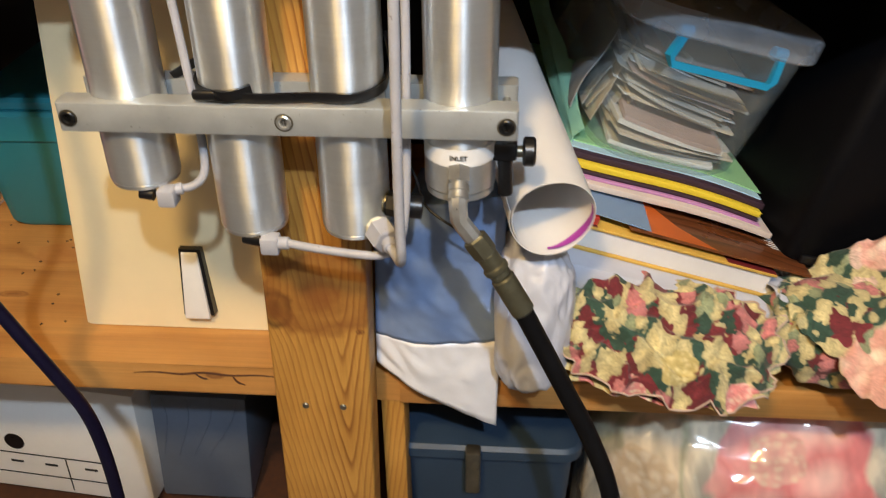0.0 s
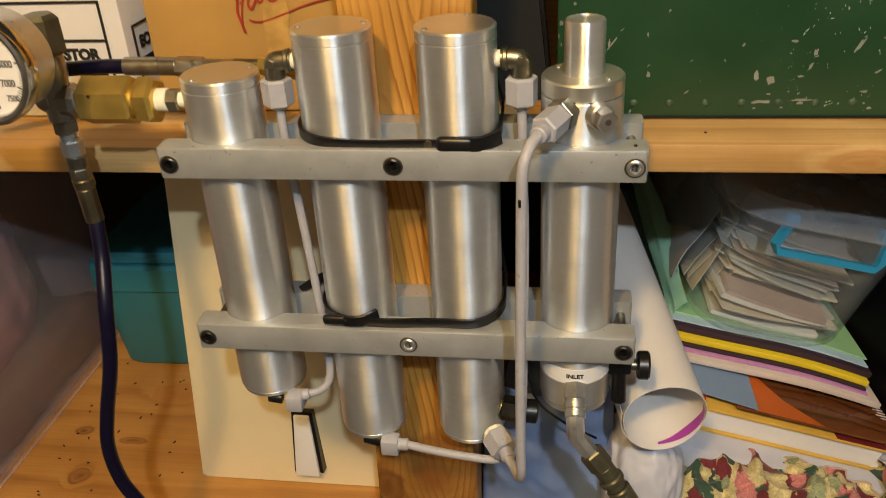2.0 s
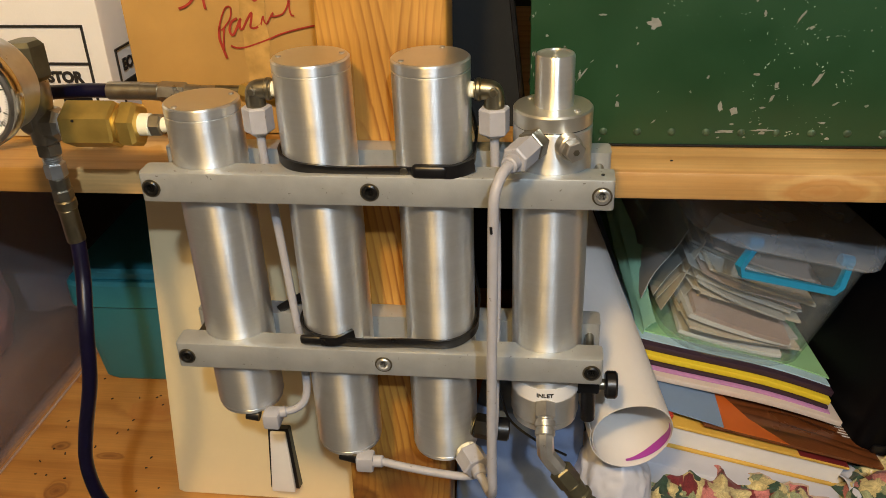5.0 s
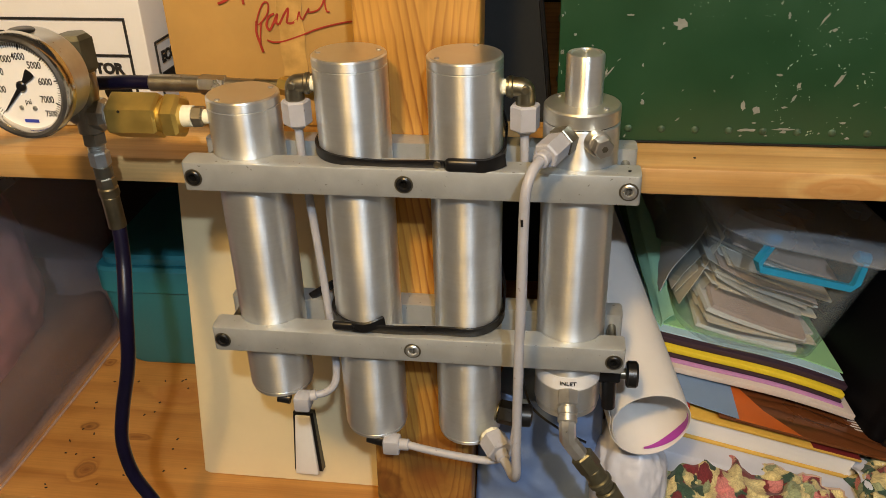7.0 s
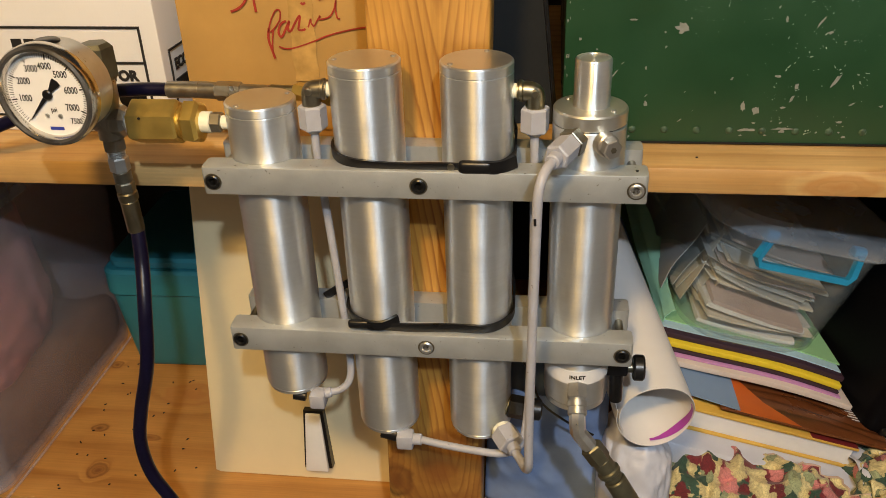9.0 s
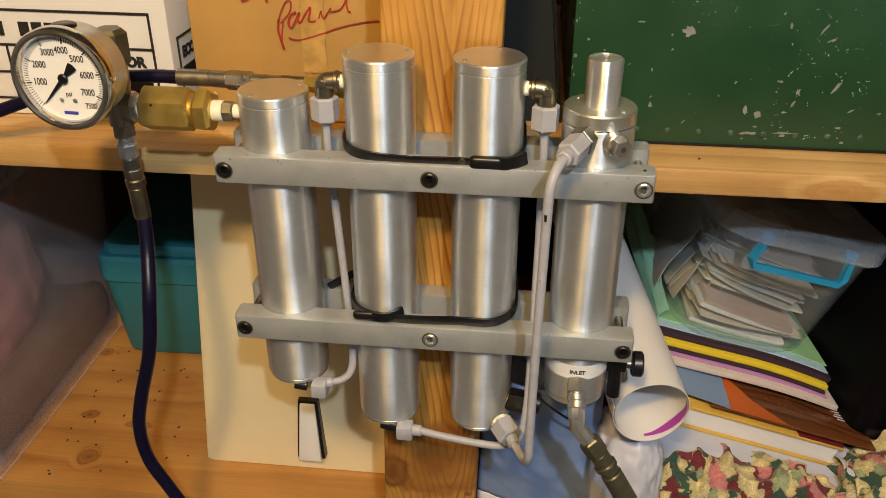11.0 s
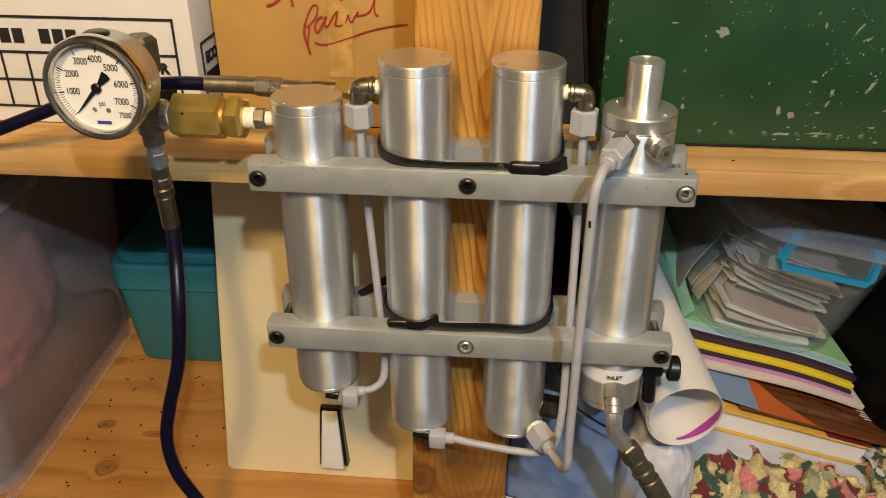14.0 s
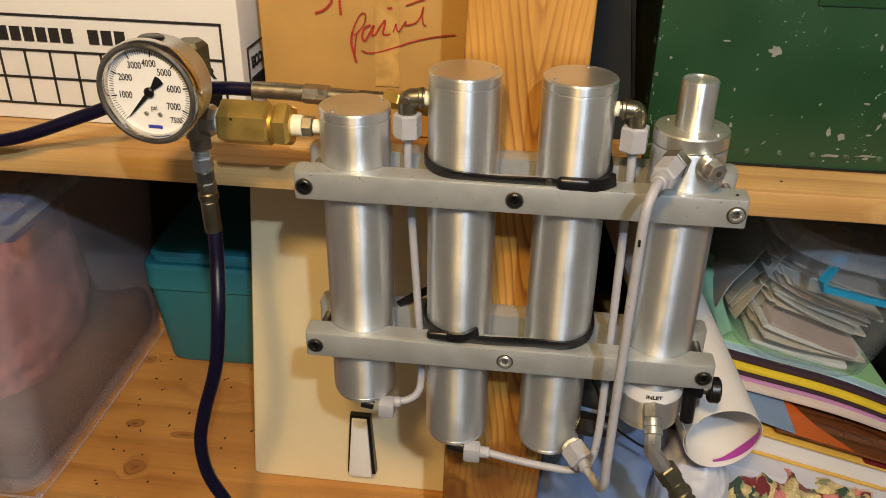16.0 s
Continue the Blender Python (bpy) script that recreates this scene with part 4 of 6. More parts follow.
part("tee_neck", add_rod(B(), (TX, VY - 0.009, 1.4700), (TX, -0.012, 1.4800), 0.0102, 24, 0.001), STEEL, tee)
part("top_hex", add_rod(B(), (TX + 0.002, VY, 1.4740), (TX + 0.002, VY, 1.5010), 0.0125, 6, 0.0030, 0.25), GREENSTEEL, tee, "dark olive hexagonal plug on the tee", 25)
zs = 1.4300
for name, dz, r, n, mt, lab in (("tee_foot", 0.010, 0.0088, 6, DULLSTEEL, ""), ("thread", 0.007, 0.0060, 20, STEEL, "bright steel thread"), ("swivel_nut", 0.012, 0.0077, 6, STEEL, "steel swivel nut"), ("swivel_body", 0.010, 0.0068, 20, DARKSTEEL, "dull steel swivel body"), ("hose_hex", 0.009, 0.0074, 6, DARKSTEEL, "dull steel hexagon"), ("hose_ring", 0.008, 0.0077, 20, OLDBRASS, "dull brass ring"), ("crimp_sleeve", 0.028, 0.0068, 24, OLDBRASS, "dull brass crimp sleeve")):
    k = (1.43 - zs) / 0.085
    part(name, add_rod(B(), (TX + 0.0005 * k, VY + 0.003 * k, zs), (TX + 0.001 * k, VY + 0.004 * k, zs - dz), r, n, 0.0012), mt, tower, lab, 25)
    zs -= dz - 0.0006
for i in range(4):
    part("thread_ridge", add_lathe(B(), [(0.0058, 0.0), (0.0066, 0.0005), (0.0066, 0.0008), (0.0058, 0.0013)], (TX, VY, 1.4140 + 0.0016 * i), n=20), STEEL, tee)
tube([(-0.2333, 0.0345, 1.356), (-0.2310, 0.0250, 1.325), (-0.2270, 0.0060, 1.292), (-0.2320, -0.0010, 1.245), (-0.2480, 0.0, 1.195), (-0.2560, 0.0, 1.160), (-0.2540, 0.0, 1.125), (-0.2420, 0.0, 1.095), (-0.2190, 0.0, 1.045), (-0.2020, 0.0, 1.005), (-0.1960, 0.0, 0.96), (-0.1960, 0.0, 0.89), (-0.200, -0.005, 0.70), (-0.21, -0.02, 0.40), (-0.22, -0.06, 0.06)], 0.0057, NAVY, "navy blue outlet hose", "outlet_hose")
# second hose along the boxes to the back of the cylinders
tube([(-0.70, 0.085, 1.3965), (-0.52, 0.070, 1.3965), (-0.42, 0.062, 1.402), (-0.345, 0.070, 1.425), (-0.29, 0.076, 1.4455), (-0.235, 0.078, 1.4510), (-0.205, 0.078, 1.4515)], 0.0053, NAVY, "second navy hose along the shelf", "outlet_hose")
part("crimp_sleeve", add_rod(B(), (-0.207, 0.078, 1.4515), (-0.180, 0.078, 1.4515), 0.0066, 24, 0.0008), DULLSTEEL, tower, "steel crimp sleeve")
part("swivel_nut", add_rod(B(), (-0.181, 0.078, 1.4515), (-0.166, 0.077, 1.4512), 0.0066, 20, 0.001), DULLSTEEL, tower)
part("hose_hex", add_rod(B(), (-0.167, 0.077, 1.4512), (-0.146, 0.076, 1.4508), 0.0076, 6, 0.001, 0.2), DULLSTEEL, tower, "steel hexagonal hose end", 25)
part("hose_union", add_rod(B(), (-0.147, 0.076, 1.4508), (-0.112, 0.074, 1.4500), 0.0062, 20, 0.001), DULLSTEEL, tower, "steel union behind the cylinder")
part("brass_adapter", add_rod(B(), (-0.122, 0.070, 1.4545), (-0.100, 0.068, 1.4545), 0.0042, 16, 0.0008), OLDBRASS, tower, "brass adapter")
part("brass_hex", add_rod(B(), (-0.101, 0.068, 1.4545), (-0.088, 0.062, 1.4545), 0.0070, 6, 0.001), BRASS, tower, "brass hexagon", 25)
part("brass_nipple", add_rod(B(), (-0.089, 0.062, 1.4540), (-0.055, 0.046, 1.4530), 0.0052, 16), BRASS, tower)

# gauge
G = Vector((-0.2355, -0.0360, 1.4848))
gm = Matrix.Translation(G) @ Euler((radians(90), 0, radians(-3))).to_matrix().to_4x4() @ Matrix.Scale(0.985, 4)
gax = (gm.to_3x3() @ Vector((0, 0, 1))).normalized()
gauge = part("pressure_gauge", add_lathe(B(), [(0.0197, -0.0326), (0.0296, -0.0306), (0.0313, -0.0276), (0.0317, -0.0060), (0.0317, -0.0039)], G, gax, 72), STEEL, tower, "steel pressure gauge reading zero of 7500 psi")
part("bezel", add_lathe(B(), [(0.0313, -0.0088), (0.0337, -0.0079), (0.0342, -0.0060), (0.0342, 0.0004), (0.0333, 0.0024), (0.0314, 0.0032), (0.0296, 0.0024), (0.0285, 0.0004), (0.0283, -0.0030)], G, gax, 72), CHROME, gauge, "polished steel bezel")
part("dial", add_lathe(B(), [(0.0299, -0.0033), (0.0299, -0.0028), (0.0020, -0.0028)], G, gax, 64), WHITE, gauge, "white dial with black figures")
bm = B()
for i in range(76):
    a = radians(225 - 270 * i / 75)
    major = i in (10, 20, 30, 40, 50, 60, 70)
    w, l = (0.00045, 0.0042) if major else (0.00016, 0.0030 if i % 5 else 0.0034)
    m = gm @ pose(0, 0, -0.0027, 0, 0, math.degrees(a)) @ Matrix.Translation((0.0280 - l / 2, 0, 0))
    add_box(bm, (-l / 2, -w, -0.0001), (l / 2, w, 0.0002), m)
part("dial_scale", bm, INK, gauge, "black tick marks", 0)
for i in range(1, 8):
    a = radians(225 - 270 * i / 7.5)
    words("dial_figure", "%d" % (i * 1000), 0.0066, INK, gm @ Matrix.Translation((0.0178 * math.cos(a) + (0.0003 if i < 4 else -0.0004), 0.0193 * math.sin(a), -0.0026)), gauge, 0.0001, bold=0.00006, squeeze=0.74)
words("dial_figure", "7500", 0.0056, INK, gm @ Matrix.Translation((0.0160, -0.0182, -0.0026)), gauge, 0.0001, bold=0.00005, squeeze=0.74)
words("dial_unit", "psi", 0.0052, INK, gm @ Matrix.Translation((0.0015, -0.0105, -0.0026)), gauge, 0.0001, squeeze=0.8)
part("maker_mark", add_box(B(), (-0.0045, -0.0247, -0.0027), (0.0055, -0.0225, -0.0025), gm), BLUEINK, gauge, "small blue maker's mark")
for sx in (-0.0045, 0.0052):
    part("dial_screw", add_lathe(B(), [(0.0016, -0.0028), (0.0016, -0.0022), (0.0010, -0.0019)], gm @ Vector((sx, -0.0148, 0)), gax, 14), STEEL, gauge)
na = 227
nd = gm @ pose(0, 0, -0.0018, 0, 0, na)
bm = add_slab(B(), [(-0.0125, -0.0032), (-0.0105, -0.0030), (-0.004, -0.0013), (0.0, -0.0016), (0.024, -0.00025), (0.024, 0.00025), (0.0, 0.0016), (-0.004, 0.0013), (-0.0105, 0.0030), (-0.0125, 0.0032), (-0.0132, 0.0)], -0.0002, 0.0003, nd)
part("needle", bm, BLACK, gauge, "black needle resting at zero", 0)
part("needle_hub", add_lathe(B(), [(0.0034, -0.0022), (0.0034, -0.0012), (0.0026, -0.0004)], G, gax, 24), BLACK, gauge)
part("fill_plug", add_lathe(B(), [(0.0085, 0.0290), (0.0085, 0.0318), (0.0070, 0.0328)], G + Vector((0, 0.016, 0)), (0, 0, 1), 24), BLACK, gauge, "black filler plug on the case")

# ---- upper shelf: boxes ----
bb = root("archive_box", (-0.43, 0.30, UP_TOP), "white cardboard archive box printed with black lines", "box")
bbm = Matrix.Translation((-0.2365, 0.1400, UP_TOP + 0.001)) @ pose(0, 0, 0, 0, 0, -1.0)
part("carton", add_box(B(), (-0.40, 0, 0), (0, 0.38, 0.26), bbm, 0.002), CARTON, bb)
FACE = bbm @ pose(0, -0.0006, 0, 90, 0, 0)


def line_bar(name, x0, x1, z0, z1, mat, parent, m, t=0.0008):
    return part(name, add_box(B(), (x0, z0, -0.0004), (x1, z1, t), m), mat, parent, "", 0)


for z in (0.0935, 0.0635):
    line_bar("printed_line", -0.36, -0.0150, z - 0.0009, z + 0.0009, INK, bb, FACE)
line_bar("printed_line", -0.0168, -0.0150, 0.006, 0.0935, INK, bb, FACE)
line_bar("printed_line", -0.36, -0.068, 0.0385, 0.0402, INK, bb, FACE)
line_bar("printed_line", -0.36, -0.068, 0.0145, 0.0162, INK, bb, FACE)
for i in range(9):
    x = -0.1020 - i * 0.0232
    line_bar("printed_line", x - 0.0008, x + 0.0008, 0.0145, 0.0635, INK, bb, FACE)
line_bar("printed_line", -0.0795, -0.0779, 0.0145, 0.0635, INK, bb, FACE)
# brand wording as plain bars, one for each letter
for i in range(11):
    if i == 7:
        continue
    x = -0.2275 + i * 0.0118
    line_bar("brand_mark", x, x + 0.0088, 0.0715, 0.0835, INK, bb, FACE)
words("printed_word", "STOR", 0.0122, INK, FACE @ Matrix.Translation((-0.0400, 0.0520, 0.0003)), bb, 0.0004, bold=0.0006)
part("hand_hole", add_lathe(B(), [(0.0125, 0.0), (0.0125, 0.0008)], FACE @ Vector((-0.0330, 0.0330, 0)), FACE.to_3x3() @ Vector((0, 0, 1)), 32), BLACK, bb, "dark round hand hole")
SIDE = bbm @ Matrix.Translation((0.0006, 0, 0)) @ Euler((radians(90), 0, radians(90))).to_matrix().to_4x4()
words("printed_word", "ECO", 0.0130, INK, SIDE @ Matrix.Translation((0.0330, 0.0560, 0.0003)), bb, 0.0004, bold=0.0005)
line_bar("printed_line", 0.012, 0.10, 0.070, 0.0715, INK, bb, SIDE)
line_bar("printed_line", 0.012, 0.0135, 0.01, 0.070, INK, bb, SIDE)
line_bar("printed_block", 0.018, 0.09, 0.030, 0.044, INK, bb, SIDE)

kb = root("cardboard_box", (-0.10, 0.33, UP_TOP), "brown cardboard box with red marker writing and tape", "box")
kbm = Matrix.Translation((-0.2230, 0.1520, UP_TOP + 0.001)) @ pose(0, 0, 0, 0, 0, 0.5)
part("carton", add_box(B(), (0, 0, 0), (0.235, 0.36, 0.235), kbm, 0.003), KRAFT, kb)
KF = kbm @ pose(0, -0.0006, 0, 90, 0, 0)
tp = add_sheet(B(), lambda u, v: KF @ Vector((0.0965 + 0.0205 * u + 0.0006 * math.sin(40 * v), 0.0450 + 0.180 * v, 0.0003 + 0.0008 * abs(rough((u * 2, v * 9, 0), 2)))), 8, 40, 0.0003)
part("packing_tape", tp, PACKTAPE, kb, "shiny strip of packing tape")


def stroke(pts, name="marker_stroke", r=0.0006):
    line = smooth_line([KF @ Vector((x, z, 0.0008)) for x, z in pts], 6)
    part(name, add_sweep(B(), line, 0, flat=(0.0002, r), up=KF.to_3x3() @ Vector((0, 0, 1))), REDINK, kb, "", 0)


# the handwritten word: P a i n t, its underline, and the ends of a word above
stroke([(0.0786, 0.0900), (0.0773, 0.0810), (0.0789, 0.0731), (0.0810, 0.0646)], r=0.0010)
stroke([(0.0823, 0.0883), (0.0806, 0.0798), (0.0797, 0.0703)])
stroke([(0.0775, 0.0862), (0.0812, 0.0965), (0.0861, 0.1045), (0.0898, 0.1042), (0.0887, 0.0969), (0.0843, 0.0911), (0.0799, 0.0868)])
stroke([(0.0938, 0.0962), (0.0890, 0.0932), (0.0865, 0.0866), (0.0887, 0.0830), (0.0926, 0.0887), (0.0966, 0.0958), (0.0950, 0.0888), (0.0973, 0.0875)], r=0.0009)
stroke([(0.0973, 0.0875), (0.1017, 0.0947), (0.1060, 0.1003), (0.1049, 0.0939), (0.1039, 0.0892), (0.1076, 0.0885), (0.1124, 0.0910)], r=0.0009)
stroke([(0.1124, 0.0910), (0.1148, 0.0975), (0.1152, 0.0943), (0.1170, 0.0917), (0.1203, 0.0964), (0.1231, 0.1002), (0.1222, 0.0974), (0.1259, 0.0976)])
stroke([(0.1259, 0.0976), (0.1310, 0.0996), (0.1351, 0.1052), (0.1374, 0.1125), (0.1365, 0.1044), (0.1374, 0.0985), (0.1397, 0.0977)])
stroke([(0.1232, 0.1128), (0.1283, 0.1148), (0.1333, 0.1168), (0.1387, 0.1183)])
stroke([(0.1080, 0.1108), (0.1099, 0.1096), (0.1117, 0.1110)], r=0.0010)
stroke([(0.0856, 0.0748), (0.0903, 0.0731), (0.0979, 0.0735), (0.1074, 0.0763), (0.1169, 0.0796), (0.1263, 0.0833), (0.1379, 0.0866), (0.1518, 0.0895), (0.1633, 0.0910)])
stroke([(0.0482, 0.1038), (0.0540, 0.1059), (0.0588, 0.1093), (0.0623, 0.1139), (0.0616, 0.1184)], r=0.0010)
stroke([(0.0691, 0.1205), (0.0691, 0.1106), (0.0697, 0.1034)], r=0.0010)

# Board added in the black gap by the chest; its colour carries the shade.
dark = root("slate_box", (0.070, 0.33, UP_TOP), "slate board filling the shaded gap behind the post, near black", "board")
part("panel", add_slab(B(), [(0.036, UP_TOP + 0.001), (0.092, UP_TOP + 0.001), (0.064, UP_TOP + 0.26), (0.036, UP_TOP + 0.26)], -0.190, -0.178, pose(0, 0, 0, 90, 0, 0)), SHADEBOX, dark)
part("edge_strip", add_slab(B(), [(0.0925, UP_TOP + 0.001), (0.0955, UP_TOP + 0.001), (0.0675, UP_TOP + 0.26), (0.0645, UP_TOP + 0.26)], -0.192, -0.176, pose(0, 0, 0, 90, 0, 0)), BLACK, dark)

# green metal chest
gx, gy, gz = 0.0985, 0.1370, UP_TOP + 0.0015
chest = root("metal_chest", (gx + 0.3, gy + 0.19, gz), "green painted metal chest with rivets and chipped paint", "chest")
gmx = Matrix.Translation((gx, gy, gz))
part("front_panel", add_box(B(), (0.0, 0.0, 0.0), (0.62, 0.004, 0.30), gmx, 0.0012), GREEN, chest)
part("side_panel", add_box(B(), (0.0005, 0.0045, 0.0), (0.0045, 0.40, 0.30), gmx, 0.0008), SHADEGREEN, chest, "shaded dark side of the chest")
part("side_panel", add_box(B(), (0.6155, 0.0045, 0.0), (0.6195, 0.40, 0.30), gmx, 0.0008), SHADEGREEN, chest)
part("back_panel", add_box(B(), (0.0, 0.4005, 0.0), (0.62, 0.404, 0.30), gmx), SHADEGREEN, chest)
part("lid", add_box(B(), (-0.002, -0.002, 0.3005), (0.622, 0.406, 0.312), gmx, 0.002), GREEN, chest)
part("base_panel", add_box(B(), (0.005, 0.0045, 0.0005), (0.615, 0.40, 0.004), gmx), SHADEGREEN, chest)
part("base_strip", add_box(B(), (0.0, -0.0012, 0.0), (0.62, 0.0002, 0.0012), gmx), BLACK, chest)
worn = plain("worn_rivet_paint", (0.045, 0.085, 0.05), 0.5, 0.2, 0.5, 260, 900, 0.3)
for i in range(20):
    bm = add_lathe(B(), [(0.0031, 0.0), (0.0027, 0.0007), (0.0014, 0.0012), (0.0004, 0.0013)], gmx @ Vector((0.0057 + i * 0.0256, 0.0, 0.0110)), (0, -1, 0), 14)
    part("rivet", bm, worn, chest, "", 60)
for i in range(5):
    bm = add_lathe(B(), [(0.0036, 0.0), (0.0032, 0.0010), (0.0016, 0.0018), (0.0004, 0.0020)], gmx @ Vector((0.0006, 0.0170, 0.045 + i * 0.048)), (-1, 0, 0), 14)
    part("rivet", bm, SHADEGREEN, chest, "", 60)
part("hasp_plate", add_box(B(), (0.112, -0.0016, 0.1290), (0.26, 0.0002, 0.23), gmx, 0.0012), GREEN, chest, "raised green plate on the front")
chip_mat = plain("bare_metal_chip", (0.25, 0.26, 0.235), 0.55, 0.2, 0.15, 200, 900, 0.3)


def chip(cx, cz, w, h, seed, n=15, lean=0.0):
    pts = []
    for k in range(n):
        a = 2 * math.pi * k / n
        f = 0.52 + 0.42 * rough((math.cos(a), math.sin(a), seed), 2.6, seed) + 0.16 * rough((math.cos(a), math.sin(a), seed), 7.0, seed)
        pts.append((cx + w * f * math.cos(a) + lean * h * f * math.sin(a), cz + h * f * math.sin(a)))
    part("paint_chip", add_slab(B(), pts, -0.0001, 0.00035, gmx @ pose(0, 0, 0, 90, 0, 0)), chip_mat, chest, "", 0)


for args in ((0.0895, 0.0935, 0.0085, 0.0070, 1), (0.0765, 0.0905, 0.0016, 0.0016, 2), (0.1420, 0.0310, 0.0036, 0.0075, 3), (0.1520, 0.0280, 0.0045, 0.0060, 4), (0.0120, 0.0850, 0.0020, 0.0018, 5), (0.0780, 0.0790, 0.0015, 0.0022, 7), (0.0950, 0.1010, 0.0012, 0.0012, 8), (0.0660, 0.0330, 0.0028, 0.0036, 9), (0.1480, 0.0120, 0.010, 0.0022, 10), (0.1750, 0.0130, 0.012, 0.0020, 11), (0.1650, 0.1000, 0.0022, 0.0036, 12), (0.0370, 0.0560, 0.0020, 0.0060, 13), (0.0640, 0.0620, 0.0014, 0.0030, 14), (0.1800, 0.0480, 0.0030, 0.0040, 15), (0.1980, 0.0900, 0.0040, 0.0020, 16)):
    chip(*args)
random.seed(21)
for i in range(40):
    cx = random.choice((random.uniform(0.005, 0.06), random.uniform(0.03, 0.24), random.uniform(0.14, 0.26)))
    cz = random.choice((random.uniform(0.004, 0.035), random.uniform(0.01, 0.06), random.uniform(0.02, 0.15)))
    size = random.choice((0.0005, 0.0007, 0.0010, 0.0017))
    chip(cx, cz, size * random.uniform(0.7, 1.2), size * random.uniform(0.8, 1.8), 30 + i, 11, random.uniform(-0.3, 1.3))

# worn left edge, and long scuffs
for i in range(26):
    chip(random.uniform(0.0008, 0.0042), random.uniform(0.01, 0.29), random.uniform(0.0006, 0.0016), random.uniform(0.0012, 0.0045), 90 + i, 9)
for i in range(16):
    chip(random.uniform(0.14, 0.30), random.choice((0.006, 0.009, 0.02, 0.03)) + random.uniform(-0.003, 0.003), random.uniform(0.0012, 0.0050), random.uniform(0.0008, 0.0022), 130 + i, 11, random.uniform(-0.6, 0.6))
for cx, cz, w, h, lean in ((0.0390, 0.0560, 0.0014, 0.0095, 0.7), (0.0520, 0.1000, 0.0060, 0.0012, 0.2), (0.1650, 0.0560, 0.0045, 0.0016, 0.5), (0.1900, 0.0980, 0.0016, 0.0070, 0.6), (0.2080, 0.0520, 0.0030, 0.0100, 0.5), (0.1780, 0.0380, 0.0020, 0.0045, 0.4)):
    chip(cx, cz, w, h, 160 + cx * 100, 13, lean)

# ---- lower shelf, behind and left of the filter ----
panel = root("white_appliance", (-0.17, 0.20, LOW_TOP), "cream white panel leaning upright on the shelf", "panel")


def panel_at(u, v, d):
    """A point of the panel: u across, v up, d back from its face."""
    return Vector((-0.2840 + 0.0200 * v + u, 0.1660 + 0.0340 * v + d, LOW_TOP + 0.001 + 0.385 * v))


def panel_body(u0, u1, d0, d1, r=0.010):
    bm = B()
    outline = [(u0, d1), (u0, d0 + r), (u0 + 0.3 * r, d0 + 0.3 * r), (u0 + r, d0), (u1, d0), (u1, d1)]
    rows = [[bm.verts.new(panel_at(u, v / 8, d)) for u, d in outline] for v in range(9)]
    k = len(outline)
    for a, b in zip(rows, rows[1:]):
        for i in range(k):
            bm.faces.new((a[i], a[(i + 1) % k], b[(i + 1) % k], b[i]))
    bm.faces.new(rows[0][::-1])
    bm.faces.new(rows[-1])
    return bm


part("shell", panel_body(0.0, 0.274, 0.0, 0.06), CREAM, panel)
# wedge-shaped lever with dark cheeks
lv = Matrix.Translation((-0.1550, 0.1660, 1.0235)) @ pose(0, 0, 0, -5, 0, 0)
bm = B()
v = [bm.verts.new(lv @ Vector(p)) for p in ((-0.0120, 0.012, 0.0385), (0.0105, 0.012, 0.0385), (0.0172, 0.012, -0.036), (-0.0155, 0.012, -0.036), (-0.0118, -0.002, 0.0380), (0.0100, -0.002, 0.0380), (0.0160, -0.004, -0.036), (-0.0152, -0.004, -0.036))]
for f in ((0, 1, 2, 3), (4, 5, 6, 7), (0, 1, 5, 4), (1, 2, 6, 5), (2, 3, 7, 6), (3, 0, 4, 7)):
    bm.faces.new([v[i] for i in f])
lever = part("lever_base", bm, BLACK, panel, "black wedge behind the lever", 0)
bm = B()
v = [bm.verts.new(lv @ Vector(p)) for p in ((-0.0098, -0.0015, 0.0355), (0.0070, -0.0015, 0.0355), (0.0128, -0.0035, -0.0385), (-0.0136, -0.0035, -0.0385), (-0.0096, -0.0042, 0.0335), (0.0066, -0.0042, 0.0335), (0.0122, -0.0085, -0.0380), (-0.0132, -0.0085, -0.0380))]
for f in ((0, 1, 2, 3), (4, 5, 6, 7), (0, 1, 5, 4), (1, 2, 6, 5), (2, 3, 7, 6), (3, 0, 4, 7)):
    bm.faces.new([v[i] for i in f])
bmesh.ops.bevel(bm, geom=bm.edges[:], offset=0.0012, segments=2, affect="EDGES", profile=0.5)
part("lever_plate", bm, WHITE, lever, "white lever plate")


